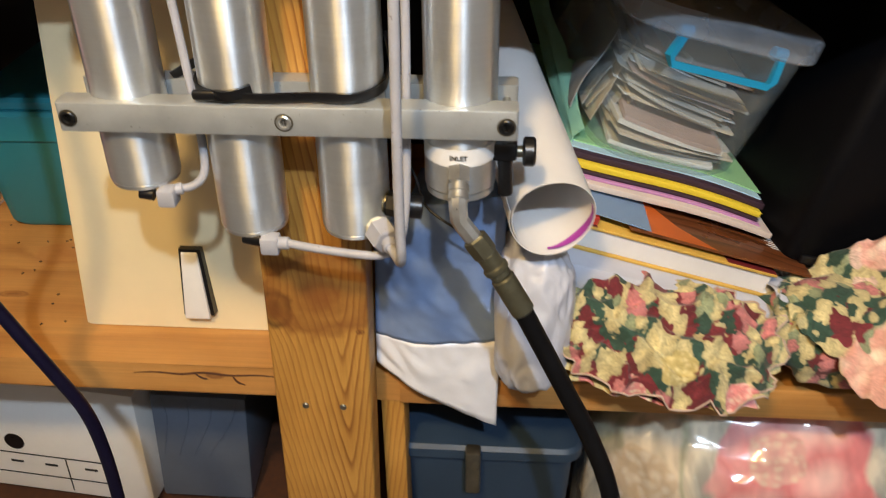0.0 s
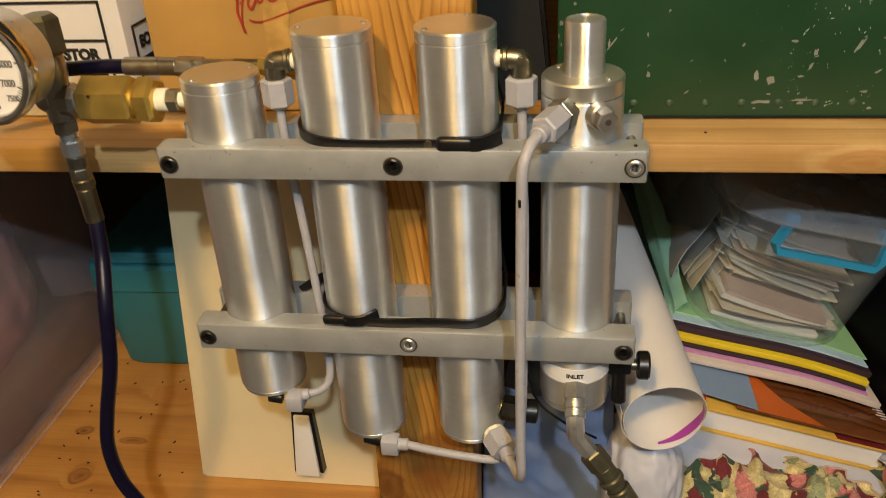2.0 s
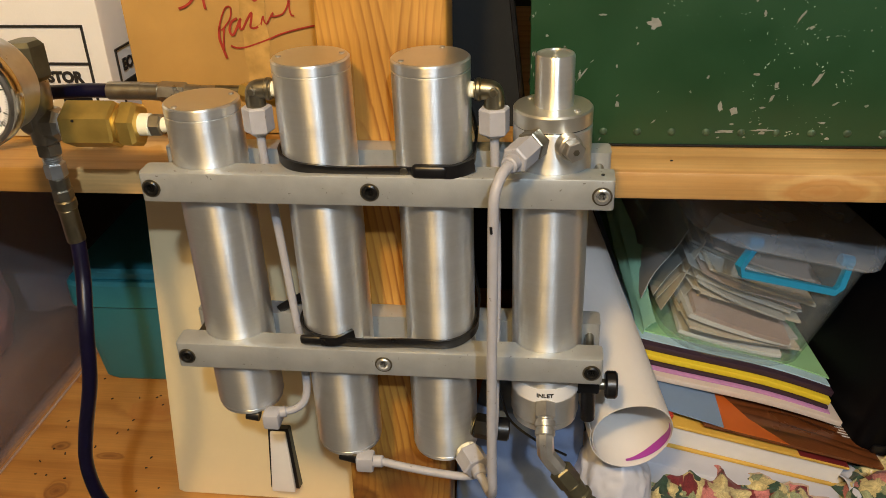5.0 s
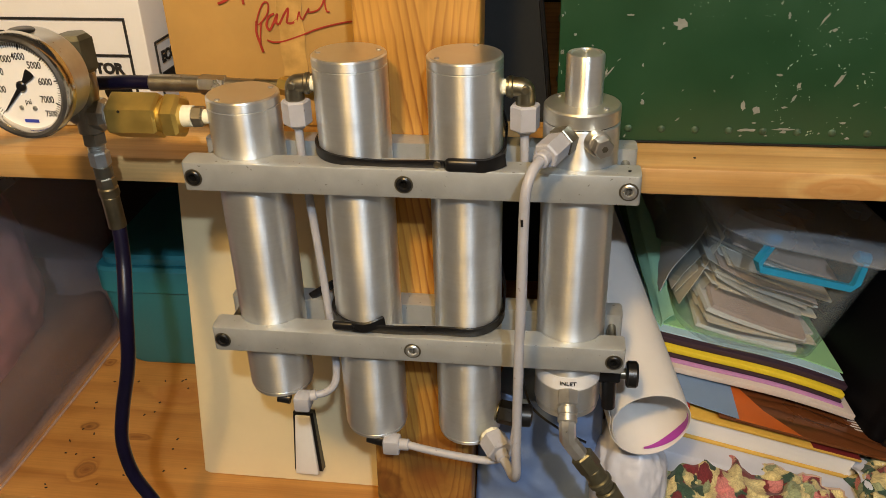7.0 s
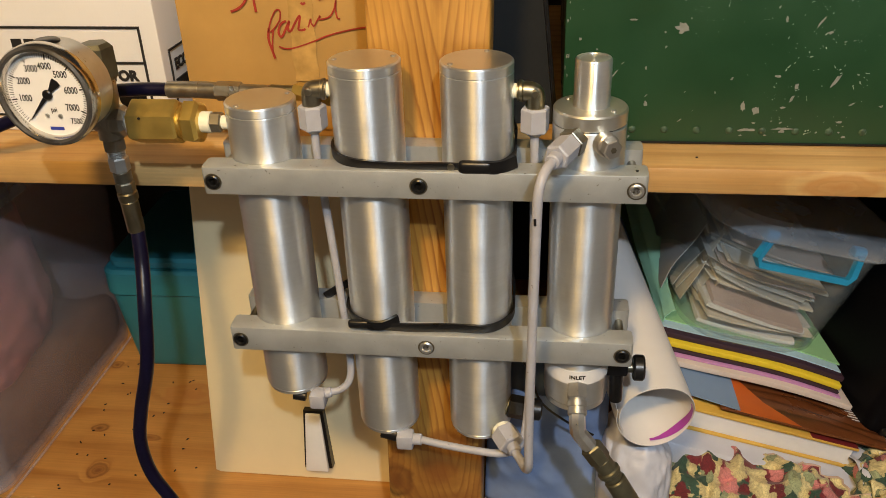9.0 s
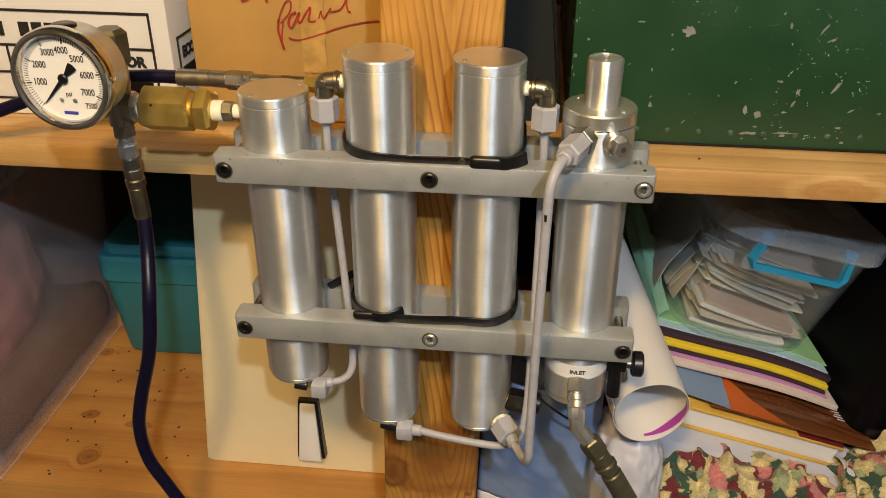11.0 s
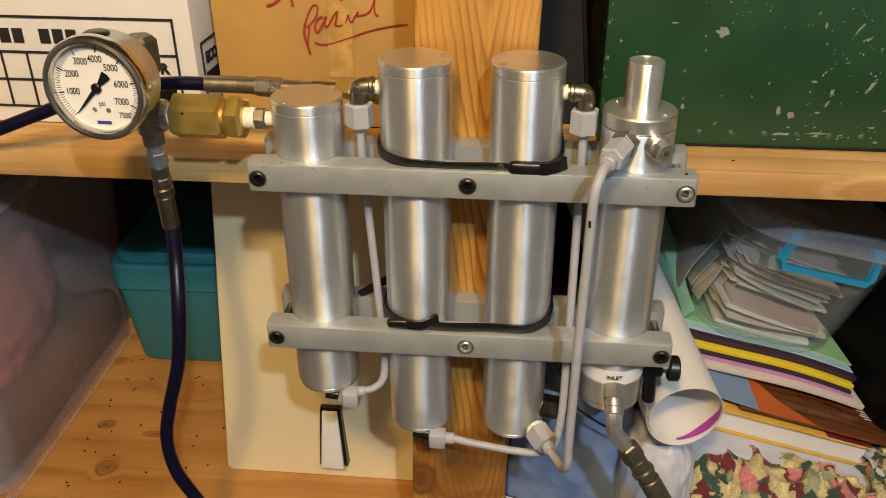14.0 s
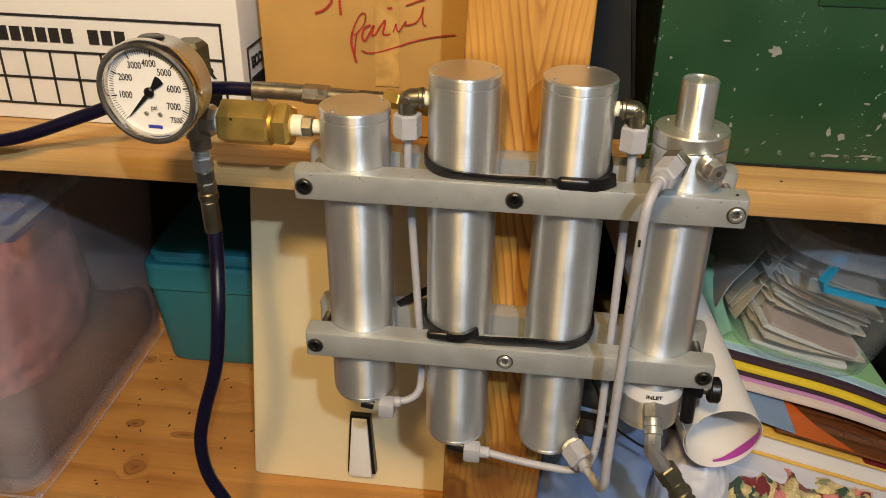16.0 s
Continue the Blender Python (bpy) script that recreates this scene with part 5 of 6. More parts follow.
def tub(name, base, size, taper, wall, mat, parent, m, r=0.02, label=""):
    """An open tub with slanted sides and rounded corners; base centre at m's origin."""
    bm = B()
    w, d, h = size

    def ring(sx, sy, z, rr):
        pts = []
        for cx, cy, a0 in ((sx - rr, sy - rr, 0), (-sx + rr, sy - rr, 90), (-sx + rr, -sy + rr, 180), (sx - rr, -sy + rr, 270)):
            for k in range(7):
                a = radians(a0 + 15 * k)
                pts.append(m @ Vector((cx + rr * math.cos(a), cy + rr * math.sin(a), z)))
        return [bm.verts.new(p) for p in pts]
    rows = [ring(w / 2 - 0.006, d / 2 - 0.006, 0, r), ring(w / 2, d / 2, 0.008, r), ring(w / 2 + taper, d / 2 + taper, h, r + 0.004),
            ring(w / 2 + taper - wall, d / 2 + taper - wall, h, r), ring(w / 2 - wall, d / 2 - wall, 0.010, r - wall), ring(w / 2 - 0.012, d / 2 - 0.012, wall, r - wall)]
    k = len(rows[0])
    for a, b in zip(rows, rows[1:]):
        for i in range(k):
            bm.faces.new((a[i], a[(i + 1) % k], b[(i + 1) % k], b[i]))
    bm.faces.new(rows[0][::-1])
    bm.faces.new(rows[-1])
    return part(name, bm, mat, parent, label)


def rounded_lid(name, size, z0, z1, mat, parent, m, r=0.02, label=""):
    bm = B()
    w, d = size
    rows = []
    for s, z in ((0.002, z0), (0.0, z0 + 0.002), (0.0, z1 - 0.004), (0.004, z1)):
        pts = []
        for cx, cy, a0 in ((w / 2 - r, d / 2 - r, 0), (-w / 2 + r, d / 2 - r, 90), (-w / 2 + r, -d / 2 + r, 180), (w / 2 - r, -d / 2 + r, 270)):
            for k in range(7):
                a = radians(a0 + 15 * k)
                pts.append(bm.verts.new(m @ Vector((cx + (r - s) * math.cos(a), cy + (r - s) * math.sin(a), z))))
        rows.append(pts)
    k = len(rows[0])
    for a, b in zip(rows, rows[1:]):
        for i in range(k):
            bm.faces.new((a[i], a[(i + 1) % k], b[(i + 1) % k], b[i]))
    bm.faces.new(rows[0][::-1])
    bm.faces.new(rows[-1])
    return part(name, bm, mat, parent, label)


teal = root("teal_box", (-0.325, 0.455, LOW_TOP), "teal plastic storage box with a lid", "storage box")
tm = Matrix.Translation((-0.325, 0.455, LOW_TOP + 0.001)) @ pose(0, 0, 0, 0, 0, 1.5)
tub("tub", None, (0.276, 0.196, 0.132), 0.012, 0.003, TEAL, teal, tm, 0.018)
rounded_lid("lid", (0.302, 0.226), 0.122, 0.158, TEAL, teal, tm, 0.022, "teal overhanging lid")
rounded_lid("lid_rim", (0.286, 0.210), 0.158, 0.172, TEAL, teal, tm, 0.020)

tote = root("clear_tote", (-0.70, 0.235, LOW_TOP), "clear plastic tote filled with pink fabric", "storage box")
tom = Matrix.Translation((-0.702, 0.262, LOW_TOP + 0.001))
tub("tub", None, (0.410, 0.345, 0.315), 0.020, 0.0025, CLEAR, tote, tom, 0.034)
rounded_lid("lid", (0.470, 0.405), 0.3165, 0.340, CLEARLID, tote, tom, 0.045, "cloudy translucent lid")
base_line = [tom @ Vector((x * 1.012, y * 1.012, 0.0075)) for x, y in ((-0.19, -0.1735), (0.172, -0.1735), (0.1965, -0.165), (0.2062, -0.140), (0.2062, 0.140), (0.1965, 0.165), (0.172, 0.1735), (-0.19, 0.1735))]
part("base_ridge", add_sweep(B(), smooth_line(base_line, 5), 0.0018, 8), CLEAR, tote, "thick moulded bottom edge")
part("latch", add_box(B(), (-0.5000, 0.135, 1.262), (-0.4820, 0.235, 1.305), None, 0.004), DEEPBLUE, tote, "dark blue plastic latch")


def lump(name, centre, size, mat, label, category, seed=1.0, amp=0.12, freq=3.0, flat=0.0, n=5, crisp=0.0):
    """A crumpled soft lump with folds."""
    bm = B()
    bmesh.ops.create_icosphere(bm, subdivisions=n, radius=1)
    c, s = Vector(centre), Vector(size)
    for v in bm.verts:
        d = v.co.copy()
        f = 1 + amp * rough(d, freq, seed) + amp * 0.5 * rough(d, freq * 2.6, seed + 3) + amp * 0.25 * abs(rough(d, freq * 6, seed + 5))
        f -= crisp * (abs(rough(d, freq * 1.7, seed + 9)) + 0.6 * abs(rough(d, freq * 3.9, seed + 11)))
        q = Vector((math.copysign(abs(d.x) ** 0.75, d.x), math.copysign(abs(d.y) ** 0.75, d.y), math.copysign(abs(d.z) ** 0.75, d.z)))
        v.co = c + Vector((q.x * s.x, q.y * s.y, q.z * s.z)) * f
        v.co.z = max(v.co.z, flat)
    return thing(name, bm, mat, label, category, smooth=180)


lump("pink_fabric", (-0.630, 0.250, 1.135), (0.100, 0.128, 0.150), PINK, "bundle of fluffy pink fabric inside the tote", "fabric", 2.0, 0.11, 1.7, LOW_TOP + 0.007, 6, 0.02)
fold = add_box(B(), (-0.196, -0.164, 0.006), (0.196, 0.164, 0.075), None, 0.022, 3)
bmesh.ops.subdivide_edges(fold, edges=[e for e in fold.edges if e.calc_length() > 0.1], cuts=16, use_grid_fill=True)
for v in fold.verts:
    v.co.z += (0.016 * rough((v.co.x, v.co.y, 0.0), 11.0, 3.0) + 0.008 * rough((v.co.x, v.co.y, 0.0), 30.0, 5.0)) * min(1.0, v.co.z / 0.05)
fold.transform(tom)
thing("taupe_fabric", fold, TAUPE, "dark taupe folded fabric at the bottom of the tote", "fabric", smooth=180)

# ---- lower shelf, right of the post ----
# rolled paper tube
t0, t1 = Vector((0.186, 0.047, 1.178)), Vector((0.088, 0.56, 1.262))
tax = (t1 - t0).normalized()
roll = root("paper_roll", t0, "large rolled sheet of white paper with a purple edge", "paper roll")
fm = Matrix.Translation(t0) @ frame_of(tax)


def roll_fn(u, v):
    a = 2 * math.pi * 1.12 * u - 0.5
    r = 0.0320 + 0.0022 * u + 0.0008 * math.sin(3 * a)
    return fm @ Vector((r * math.cos(a), r * math.sin(a), v * (t1 - t0).length + 0.003 * math.sin(a)))


part("sheet", add_sheet(B(), roll_fn, 60, 10, 0.0005), PAPER, roll)


def flap_fn(u, v):
    a = radians(160 + 112 * u)
    r = 0.0312
    return fm @ Vector((r * math.cos(a + math.pi * 0.0), r * math.sin(a), 0.0005 + (0.002 + 0.006 * math.sin(math.pi * u) ** 1.5) * v))


part("printed_edge", add_sheet(B(), flap_fn, 16, 3, 0.0003), PURPLE, roll, "purple printed edge inside the roll")

# slanting pile under the bin: tilt down to the right
PILE = Matrix.Translation((0.200, 0.190, 1.1630)) @ pose(0, 0, 0, 0, 0, 6) @ pose(0, 0, 0, 0, 18.2, 0)


def sheet_thing(name, mat, label, category, lo, hi, group="", m=PILE, bevel=0.0, bow=0.0):
    bm = add_box(B(), lo, hi, None, bevel)
    flat = [e for e in bm.edges if abs(e.verts[0].co.x - e.verts[1].co.x) > 0.03]
    bmesh.ops.subdivide_edges(bm, edges=flat, cuts=14, use_grid_fill=True)
    for v in bm.verts:
        u = (v.co.x - lo[0]) / (hi[0] - lo[0])
        v.co.z += bow * (math.sin(math.pi * u) - 0.35 * math.sin(2 * math.pi * u))
    bm.transform(m)
    return thing(name, bm, mat, label, category, group)


sheet_thing("paper_sheet", MINT, "sheet of light green paper under the bin", "paper", (0.010, 0.030, 0.0040), (0.215, 0.30, 0.0052), "papers in the pile", bow=0.0035)
sheet_thing("paper_sheet", SKY, "sheet of pale blue paper", "paper", (0.004, 0.018, 0.0025), (0.212, 0.30, 0.0038), "papers in the pile", bow=0.0035)
sheet_thing("folder", PLUM, "dark plum paper folder in the pile", "folder", (0.000, 0.010, -0.0040), (0.214, 0.30, 0.0023), "folders in the pile", PILE, 0.001, bow=0.0035)
sheet_thing("folder", YELLOW, "bright yellow paper folder in the pile", "folder", (-0.004, 0.004, -0.0105), (0.212, 0.30, -0.0043), "folders in the pile", PILE, 0.001, bow=0.0035)
sheet_thing("folder", PLUM, "dark plum paper folder in the pile", "folder", (-0.004, 0.001, -0.0140), (0.211, 0.30, -0.0108), "folders in the pile", PILE, 0.001, bow=0.0035)
sheet_thing("folder", LILAC, "thin lilac paper folder in the pile", "folder", (-0.006, -0.003, -0.0165), (0.213, 0.30, -0.0143), "folders in the pile", PILE, 0.0005, bow=0.0035)
sheet_thing("paper_pad", PADPAPER, "loose pad of white paper in the pile", "paper", (-0.006, -0.010, -0.0230), (0.225, 0.30, -0.0168), "papers in the pile", PILE, 0.001, bow=0.0035)
BOOKS = PILE @ Matrix.Translation((0.0, 0.022, 0.0))
mag = root("magazine", BOOKS @ Vector((0.1, 0.05, -0.031)), "glossy magazine with a brown and orange cover", "magazine")
part("cover", add_box(B(), (0.070, -0.0755, -0.0300), (0.255, 0.20, -0.0273), BOOKS), BROWNPIC, mag)
part("orange_print", add_slab(B(), [(0.086, -0.0755), (0.155, -0.0755), (0.122, -0.050), (0.090, 0.000)], -0.0272, -0.0268, BOOKS), ORANGE, mag)
for i in range(5):
    part("illegible_print", add_box(B(), (0.226 - 0.003 * (i % 2), -0.040 + 0.0042 * i, -0.0272), (0.246, -0.0386 + 0.0042 * i, -0.0269), BOOKS), PAPER, mag, "", 0)
sheet_thing("blue_card", BLUECARD, "blue card lying on the pile", "card", (0.022, -0.066, -0.0264), (0.096, 0.06, -0.0254), "", BOOKS @ pose(0, 0, 0, 0, 0, -6))
sheet_thing("red_booklet", REDCARD, "red booklet in the pile", "booklet", (-0.012, -0.074, -0.0348), (0.040, 0.12, -0.0276), "", BOOKS)
book = root("book", BOOKS @ Vector((0.1, 0.0, -0.05)), "thick book with white pages and a maroon and gold cover", "book")
part("cover", add_box(B(), (0.005, -0.078, -0.0380), (0.222, 0.16, -0.0350), BOOKS, 0.0006), GOLD, book, "gold and maroon front cover")
part("page_block", add_box(B(), (0.008, -0.075, -0.0580), (0.219, 0.158, -0.0382), BOOKS), PAPER, book, "white page block")
part("back_cover", add_box(B(), (0.005, -0.078, -0.0610), (0.222, 0.16, -0.0582), BOOKS, 0.0006), GOLD, book)
part("cover_print", add_box(B(), (0.010, -0.0775, -0.0350), (0.040, -0.02, -0.0346), BOOKS), MAROON, book)
part("cover_print", add_box(B(), (0.170, -0.0775, -0.0350), (0.221, -0.02, -0.0346), BOOKS), MAROON, book)
pk = sheet_thing("wrapped_packet", BAG, "white packet wrapped in plastic film", "packet", (0.000, -0.082, -0.0860), (0.228, 0.17, -0.0615), "", PILE, 0.004)
def wrap_fn(u, v):
    p = Vector((0.218 + 0.075 * u, -0.090 + 0.13 * v, -0.048 - 0.016 * u * u + 0.010 * rough((u * 3, v * 4, 1.0), 1.4, 2.0) + 0.006 * abs(rough((u * 7, v * 9, 1.0), 1.0, 5.0))))
    return PILE @ p


tagged(part("film_end", add_sheet(B(), wrap_fn, 22, 22, 0.0004), BAG, None, "", 180), "crumpled loose end of the plastic film")
bpy.data.objects["film_end"].parent = pk
lump("folded_linen", (0.33, 0.28, 1.02), (0.125, 0.125, 0.052), PAPER, "folded pale linen under the pile", "linen", 3.0, 0.12, 3.0, LOW_TOP + 0.001, 4)

# clear bin of papers with a blue handle
BIN = Matrix.Translation((0.277, 0.336, 1.1410)) @ pose(0, 0, 0, 0, 16, 10)
cb = root("clear_bin", BIN.translation, "clear plastic bin stuffed with papers, blue handle", "storage box")
tub("tub", None, (0.150, 0.270, 0.126), 0.014, 0.002, CLEARBIN, cb, BIN, 0.042)
rounded_lid("lid", (0.192, 0.312), 0.1265, 0.149, CLEARLID, cb, BIN, 0.046, "cloudy clear lid")
hm = BIN @ Matrix.Translation((0.009, -0.1500, 0.0275)) @ Matrix.Diagonal((0.80, 1, 1, 1)) @ pose(0, 0, 0, -6, 0, 0)
hb = part("handle", add_sweep(B(), [hm @ Vector(p) for p in ((-0.063, 0.004, 0.100), (-0.067, -0.006, 0.098), (-0.075, -0.008, 0.080), (-0.070, -0.008, 0.074), (0.044, -0.008, 0.074), (0.049, -0.008, 0.080), (0.050, -0.006, 0.098), (0.050, 0.004, 0.100))], 0, flat=(0.0036, 0.0030), up=hm.to_3x3() @ Vector((0, -1, 0.2))), CYAN, cb, "bright blue plastic handle")
for hx in (-0.063, 0.050):
    part("hinge", add_rod(B(), hm @ Vector((hx - 0.008, 0.0, 0.102)), hm @ Vector((hx + 0.008, 0.0, 0.102)), 0.0062, 16, 0.001), CYAN, hb)
random.seed(4)
z = 0.010
for i in range(21):
    w, d = random.uniform(0.100, 0.128), random.uniform(0.190, 0.232)
    lift = min(1.0, i / 12)
    tilt = (5 + random.uniform(-4, 5), 9 * lift + random.uniform(-4, 4), random.uniform(-8, 8))
    thick = random.choice((0.0008, 0.0012, 0.0025, 0.0045))
    m = BIN @ Matrix.Translation((0.013 - 0.010 * lift + random.uniform(-0.006, 0.006), -0.004 + i * 0.0008 + random.uniform(-0.009, 0.007), z + 0.010 * lift)) @ pose(0, 0, 0, *tilt)
    z += thick * 0.4 + 0.0032
    sd, curl = i * 1.3, random.uniform(0.0, 0.012)

    def fn(u, v, m=m, w=w, d=d, sd=sd, curl=curl):
        return m @ Vector(((u - 0.5) * w, (v - 0.5) * d, 0.0022 * rough((u, v, 0), 1.8, sd) + curl * (0.5 - u) ** 2 * 2 * (1 if u < 0.5 else 0.2)))
    mat = (PAPER, SHADEPAPER, ENVELOPE, SHADEPAPER, PAPER, SHADEPAPER, BEIGEPAPER)[i % 7]
    thing("paper_sheet", add_sheet(B(), fn, 10, 8, thick), mat, "thick beige envelope in the clear bin" if thick > 0.002 else "loose sheet of paper in the clear bin", "paper", "papers in the bin")


for i in range(8):
    m = BIN @ Matrix.Translation((-0.066 + 0.0055 * i, 0.022 + 0.01 * random.uniform(-1, 1), 0.060 + random.uniform(-0.006, 0.006))) @ pose(0, 0, 0, random.uniform(-6, 6), -80 + 3.0 * i + random.uniform(-3, 3), random.uniform(-5, 5))
    sd = 40 + i * 2.1

    def leaf(u, v, m=m, sd=sd):
        return m @ Vector(((u - 0.5) * 0.085, (v - 0.5) * 0.215, 0.006 * rough((u, v, 0), 1.6, sd)))
    thing("paper_sheet", add_sheet(B(), leaf, 8, 10, 0.0008), (SHADEPAPER, ENVELOPE)[i % 2], "creased sheet standing on edge in the clear bin", "paper", "papers in the bin")


def file_fn(u, v):
    a, b = Vector((0.205, 0.215, 1.160)), Vector((0.172, 0.470, 1.225))
    p = a.lerp(b, u) + Vector((0.017, 0.004, 0.016)) * v
    return p + Vector((0.006 * rough((u, v, 1), 3), 0, 0.008 * math.sin(math.pi * v) * (0.4 + 0.6 * u)))


thing("green_file", add_sheet(B(), file_fn, 14, 8, 0.0012), PALEMINT, "green paper file standing beside the clear bin", "file")

# black case at the right
cs = Matrix.Translation((0.420, 0.180, 1.075)) @ pose(0, 0, 0, 0, 15, 12)
case = root("black_case", cs.translation, "black hard case leaning behind the cloth", "case")
part("shell", add_box(B(), (0.0, 0.0, -0.02), (0.34, 0.34, 0.235), cs, 0.014, 3), BLACKCASE, case)
part("bottom_rim", add_box(B(), (0.014, -0.0025, -0.014), (0.326, 0.002, -0.004), cs, 0.002), BLACK, case, "glossy black moulded rim")
thing("paper_pad", add_box(B(), (0.01, -0.02, -0.034), (0.30, 0.30, -0.0215), cs, 0.001), PAPER, "white papers under the black case", "paper")
lump("folded_linen", (0.57, 0.33, 1.005), (0.155, 0.14, 0.040), PAPER, "folded pale linen on the shelf", "linen", 8.0, 0.1, 3.0, LOW_TOP + 0.001, 4)


# floral pouch and floral cloth
def pouch(name, m, size, mat, label, seed):
    bm = B()
    nu, nv = 150, 44
    w, d, h = size

    def pt(u, v, top):
        a = 2 * math.pi * u
        ruffle = 1 + 0.035 * math.sin(17 * a + seed) * v ** 5 + 0.025 * math.sin(29 * a + 2 * seed) * v ** 6
        rr = v * ruffle
        ca, sa = math.cos(a), math.sin(a)
        x, y = w * rr * math.copysign(abs(ca) ** 0.7, ca), d * rr * math.copysign(abs(sa) ** 0.7, sa)
        z = h * (1 - v ** 3.2) * (1 if top else 0.0)
        if top:
            ridge = 0.42 - abs(rough((x * 24 + y * 9, y * 30, seed), 1.0, seed))
            crease = 0.3 - abs(rough((x * 62, y * 70 - x * 20, seed), 1.0, seed + 4))
            z += h * (0.95 * ridge + 0.42 * crease) * (0.5 + v) + h * 0.10 * math.sin(21 * a + 5 * v) * v ** 3
            z = max(z, 0.0015)
            x += 0.009 * rough((x * 40, y * 40, 3 + seed), 1.0)
            y += 0.009 * rough((x * 40, y * 40, 9 + seed), 1.0)
        return m @ Vector((x, y, z))
    for top in (True, False):
        c = bm.verts.new(pt(0, 0, top))
        rings = [[bm.verts.new(pt(i / nu, j / nv, top)) for i in range(nu)] for j in range(1, nv + 1)]
        for i in range(nu):
            bm.faces.new((c, rings[0][i], rings[0][(i + 1) % nu]))
        for a, b in zip(rings, rings[1:]):
            for i in range(nu):
                bm.faces.new((a[i], b[i], b[(i + 1) % nu], a[(i + 1) % nu]))
    bmesh.ops.remove_doubles(bm, verts=bm.verts[:], dist=1e-5)
    base = root(name, m.translation, label, "cloth")
    part("body", bm, mat, base, "", 180)
    rim = [pt(i / 120, 1.0, True) for i in range(121)]
    part("hem", add_sweep(B(), rim, 0.0011, 8), HEM, base, "pale bound hem", 180)
    return base


pouch("floral_pouch", Matrix.Translation((0.292, 0.092, 1.028)) @ pose(0, 0, 0, 27, 5, -8), (0.100, 0.058, 0.032), FLORAL, "ruffled floral cotton pouch in cream, red and green", 1.3)


def drape(u, v):
    v = v * min(1.0, 0.52 + 1.5 * u)
    x = 0.408 + 0.31 * u
    y = 0.175 - 0.155 * v
    z = 1.062 - 0.035 * v - 0.09 * max(0.0, v - 0.62) ** 1.2 + 0.05 * u + 0.05 * max(0.0, u - 0.12) * (1 - 0.7 * v)
    z += 0.034 * max(0.0, 0.45 - v) / 0.45 * max(0.0, 1 - abs(u - 0.42) * 4)
    z += 0.022 * rough((x * 16, y * 16, 2.0), 1.0) - 0.020 * abs(rough((x * 38, y * 30, 4.0), 1.0)) - 0.010 * abs(rough((x * 80, y * 60, 6.0), 1.0)) + 0.006 * math.sin(34 * x + 9 * v) * v
    y += 0.010 * math.sin(46 * x) * v * v + 0.008 * rough((x * 30, v * 4, 7.0), 1.0)
    x += -0.012 * v + 0.010 * rough((y * 30, z * 30, 3.0), 1.0)
    return Vector((x, y, z))


thing("floral_cloth", add_sheet(B(), drape, 130, 84, 0.0013), PEONY, "crumpled cloth with large peach and yellow flowers", "cloth", smooth=180)
lump("rolled_cloth", (0.50, 0.13, 1.02), (0.11, 0.055, 0.045), FLORAL, "bundled floral fabric under the cloth", "cloth", 9.0, 0.15, 3.0, LOW_TOP + 0.001, 4)
lump("rolled_cloth", (0.295, 0.125, 0.995), (0.085, 0.03, 0.032), FLORAL, "bundled floral fabric on the shelf edge", "cloth", 5.0, 0.15, 3.0, LOW_TOP + 0.001, 4)


# two-tone plastic bag hanging over the shelf edge
def bag_sheet(u, v):
    x = 0.037 + 0.113 * u + 0.0015 * math.sin(5 * v)
    z = 1.170 - (0.182 + 0.073 * u) * v
    y = 0.099 - 0.016 * math.sin(math.pi * u) * (1 - 0.5 * v) - 0.004 * v + 0.007 * rough((x * 18, z * 14, 1.0), 1.0) - 0.004 * abs(rough((x * 50 + z * 30, z * 40, 5.0), 1.0))
    return Vector((x, min(y, 0.099), z))


hang = root("plastic_bag", (0.10, 0.10, 0.97), "blue and white plastic bag hanging over the shelf edge", "bag")
cut = lambda u: 0.148 / (0.182 + 0.073 * u)
part("blue_panel", add_sheet(B(), lambda u, v: bag_sheet(u, v * cut(u)), 40, 34, 0.0004), BLUEFILM, hang, "glossy blue upper part of the bag", 180)
part("white_hem", add_sheet(B(), lambda u, v: bag_sheet(u, cut(u) + v * (1 - cut(u))), 40, 14, 0.0004), HEMFILM, hang, "white lower part of the bag", 180)
lump("bag_of_linen", (0.178, 0.090, 1.055), (0.036, 0.042, 0.080), BAG, "crumpled white plastic bag under the paper roll", "bag", 4.0, 0.12, 1.1, LOW_TOP + 0.001, 5, 0.13)
lump("blue_parcel", (0.105, 0.22, 1.045), (0.055, 0.085, 0.075), BLUECARD, "blue wrapped bundle behind the post", "bundle", 7.0, 0.12, 2.4, LOW_TOP + 0.001, 4)

# ---- below the lower shelf ----
lowbox = root("printed_carton", (-0.30, 0.30, 0.556), "white printed cardboard carton on the low shelf", "box")
lm = Matrix.Translation((-0.322, 0.270, 0.556)) @ pose(0, 0, 0, 0, 2, -4)
part("carton", add_box(B(), (-0.44, 0, 0.012), (0, 0.34, 0.212), lm, 0.002), CARTON, lowbox)
LF = lm @ pose(0, -0.0006, 0, 90, 0, 0)
for x0, x1, z0, z1 in ((-0.25, -0.050, 0.0810, 0.0822), (-0.0512, -0.0500, 0.02, 0.0822), (-0.1182, -0.1170, 0.02, 0.0822), (-0.25, -0.050, 0.0420, 0.0430)):
    line_bar("printed_line", x0, x1, z0, z1, INK, lowbox, LF)
for x in (-0.092, -0.150, -0.200):
    line_bar("illegible_print", x, x + 0.018, 0.064, 0.067, INK, lowbox, LF)
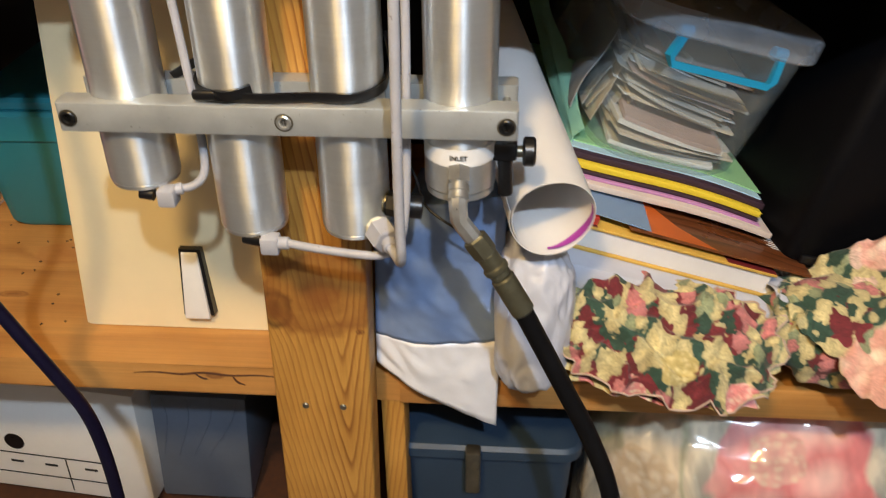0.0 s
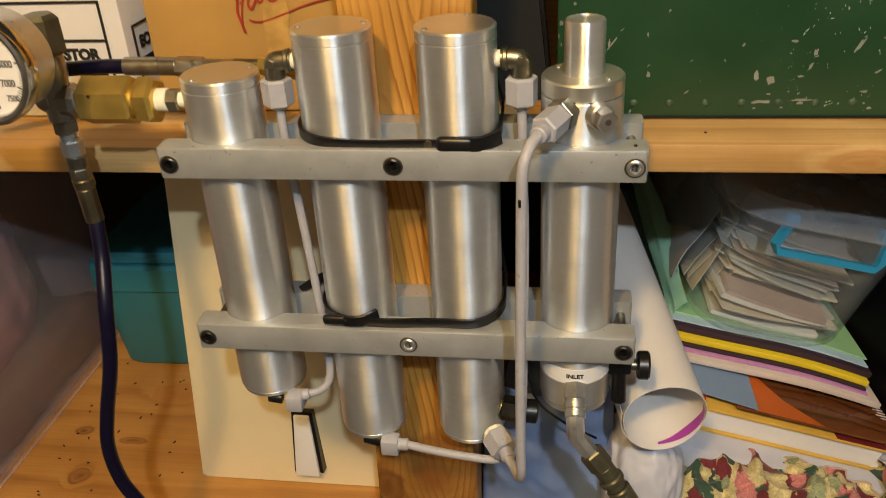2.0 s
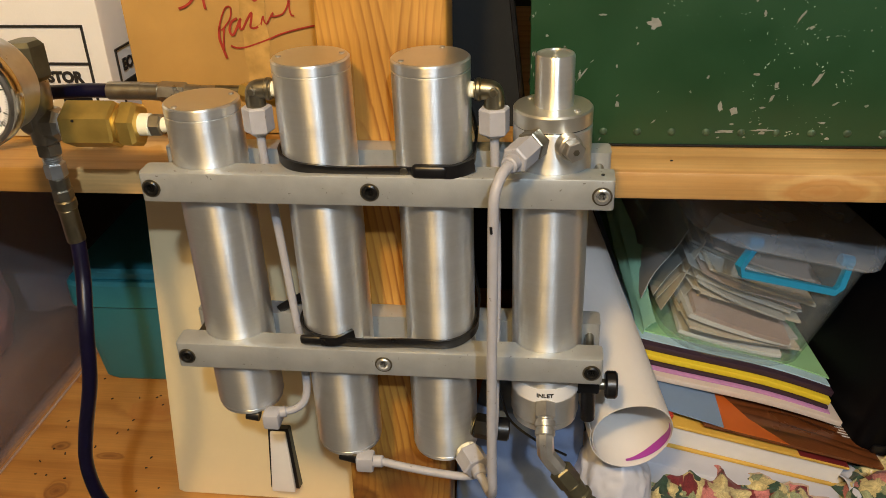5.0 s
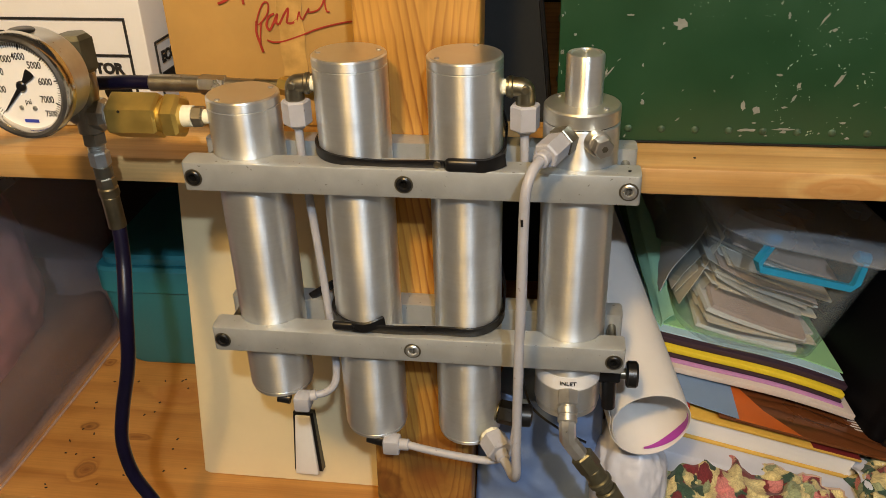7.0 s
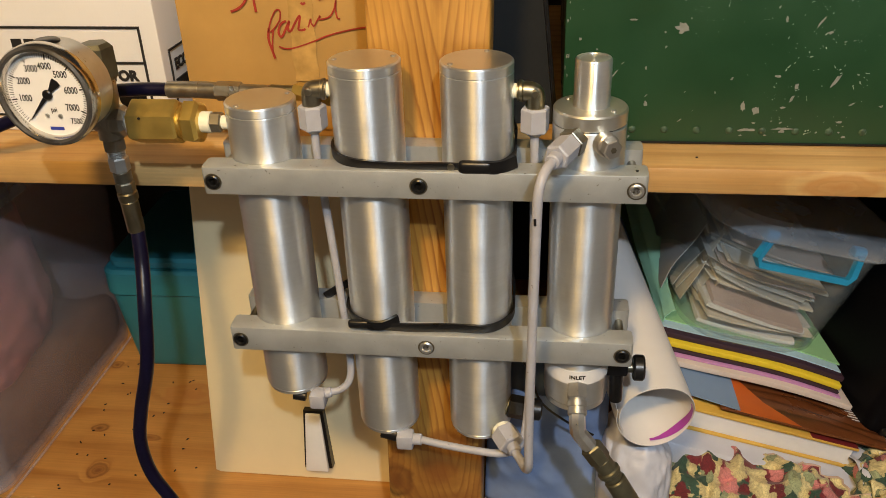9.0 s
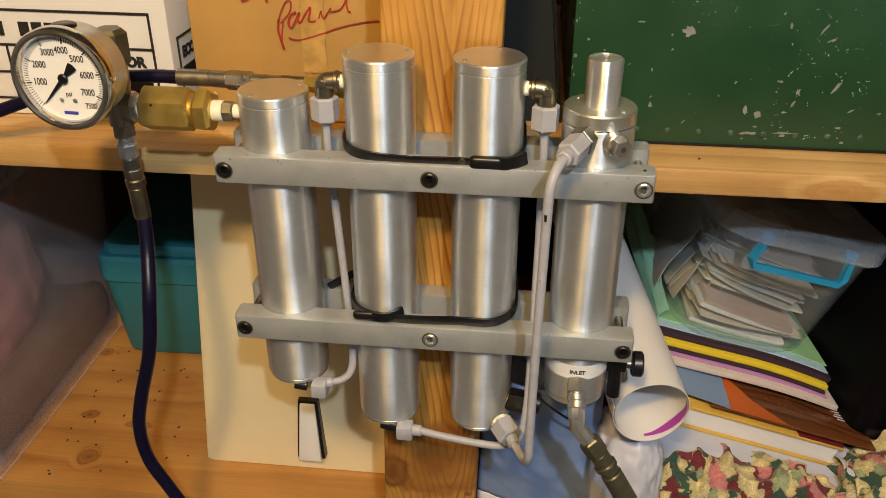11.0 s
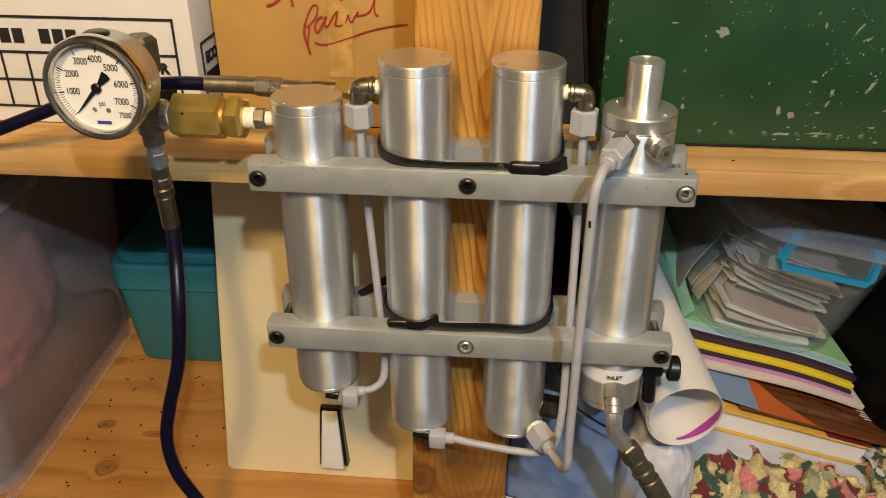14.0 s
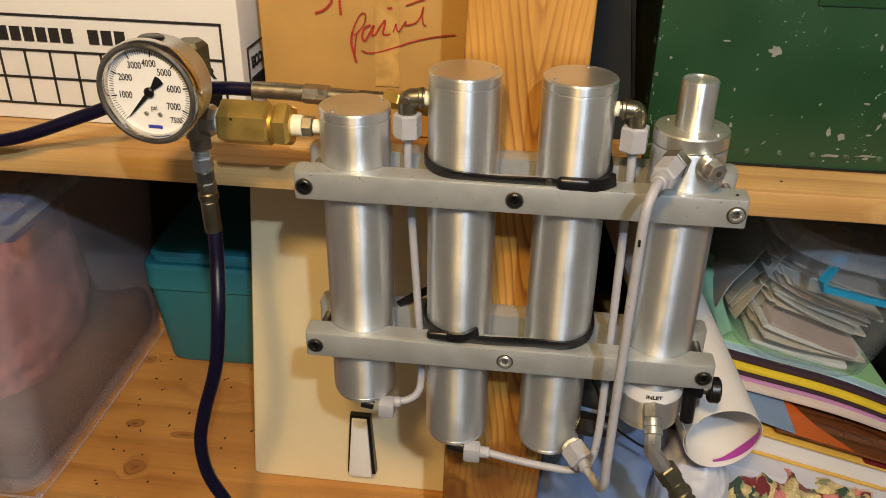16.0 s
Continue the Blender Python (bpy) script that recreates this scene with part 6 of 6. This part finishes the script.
part("hand_hole", add_lathe(B(), [(0.014, 0.0), (0.014, 0.0008)], LF @ Vector((-0.186, 0.104, 0)), LF.to_3x3() @ Vector((0, 0, 1)), 32), BLACK, lowbox, "dark round hand hole")

# White film beside the carton; its cool shade is put into the bluish grey.
sl = root("film_wrapped_box", (-0.18, 0.40, 0.556), "box in white film on the low shelf, bluish shade in its colour", "box")
slm = Matrix.Translation((-0.312, 0.262, 0.556)) @ pose(0, 0, 0, 0, 4, 3)
part("wrapped_body", add_box(B(), (0, 0.02, 0.018), (0.125, 0.26, 0.206), slm, 0.004), SHADEFILM, sl)
for k in range(4):
    part("film_fold", add_sweep(B(), smooth_line([slm @ Vector((0.016 + 0.032 * k, 0.0192, 0.202)), slm @ Vector((0.020 + 0.028 * k, 0.0188, 0.165)), slm @ Vector((0.010 + 0.020 * k, 0.0192, 0.10))], 5), 0.0006, 6), SHADEFILM, sl)

bt = root("blue_tub", (0.13, 0.30, 0.556), "dull blue plastic tub under the shelf", "storage box")
btm = Matrix.Translation((0.140, 0.285, 0.556))
tub("tub", None, (0.170, 0.270, 0.270), 0.010, 0.003, DENIM, bt, btm, 0.020)
rounded_lid("lid", (0.205, 0.305), 0.270, 0.288, DENIM, bt, btm, 0.022)
part("latch", add_box(B(), (0.118, 0.118, 0.790), (0.134, 0.134, 0.850), None, 0.003), DARKSTEEL, bt, "small metal latch")


lump("rose_quilt", (0.47, 0.222, 0.735), (0.215, 0.115, 0.160), QUILT, "folded quilt printed with pink roses", "quilt", 2.0, 0.06, 2.5, 0.556, 5)
lump("quilt_bag", (0.47, 0.222, 0.740), (0.228, 0.128, 0.170), CLEARBAG, "clear crinkled plastic bag round the quilt", "bag", 2.0, 0.08, 2.5, 0.5555, 5)

# a crumb on the upper shelf
thing("crumb", add_box(B(), (0.2035, 0.1080, UP_TOP + 0.0002), (0.2055, 0.1092, UP_TOP + 0.0012), None, 0.0003), BLACK, "tiny dark crumb on the upper pine shelf", "debris")

# crumbs and splinters on the lower shelf
random.seed(11)
bm = B()
for i in range(40):
    x, y = random.uniform(-0.48, -0.29), random.uniform(0.12, 0.36)
    add_box(bm, (-0.0016 * random.uniform(0.4, 1.3), -0.0006, 0.0), (0.0016, 0.0007, 0.0009), Matrix.Translation((x, y, LOW_TOP + 0.0002)) @ pose(0, 0, 0, 0, 0, random.uniform(0, 180)))
thing("debris", bm, BLACK, "dark crumbs scattered on the pine shelf", "debris", kind="stuff", smooth=0)

for ob in scene.objects:
    if ob.type == "MESH" and ob.data.materials and ob.data.materials[0] in (CLEAR, CLEARLID, CLEARBIN, CLEARBAG):
        ob.visible_shadow = False
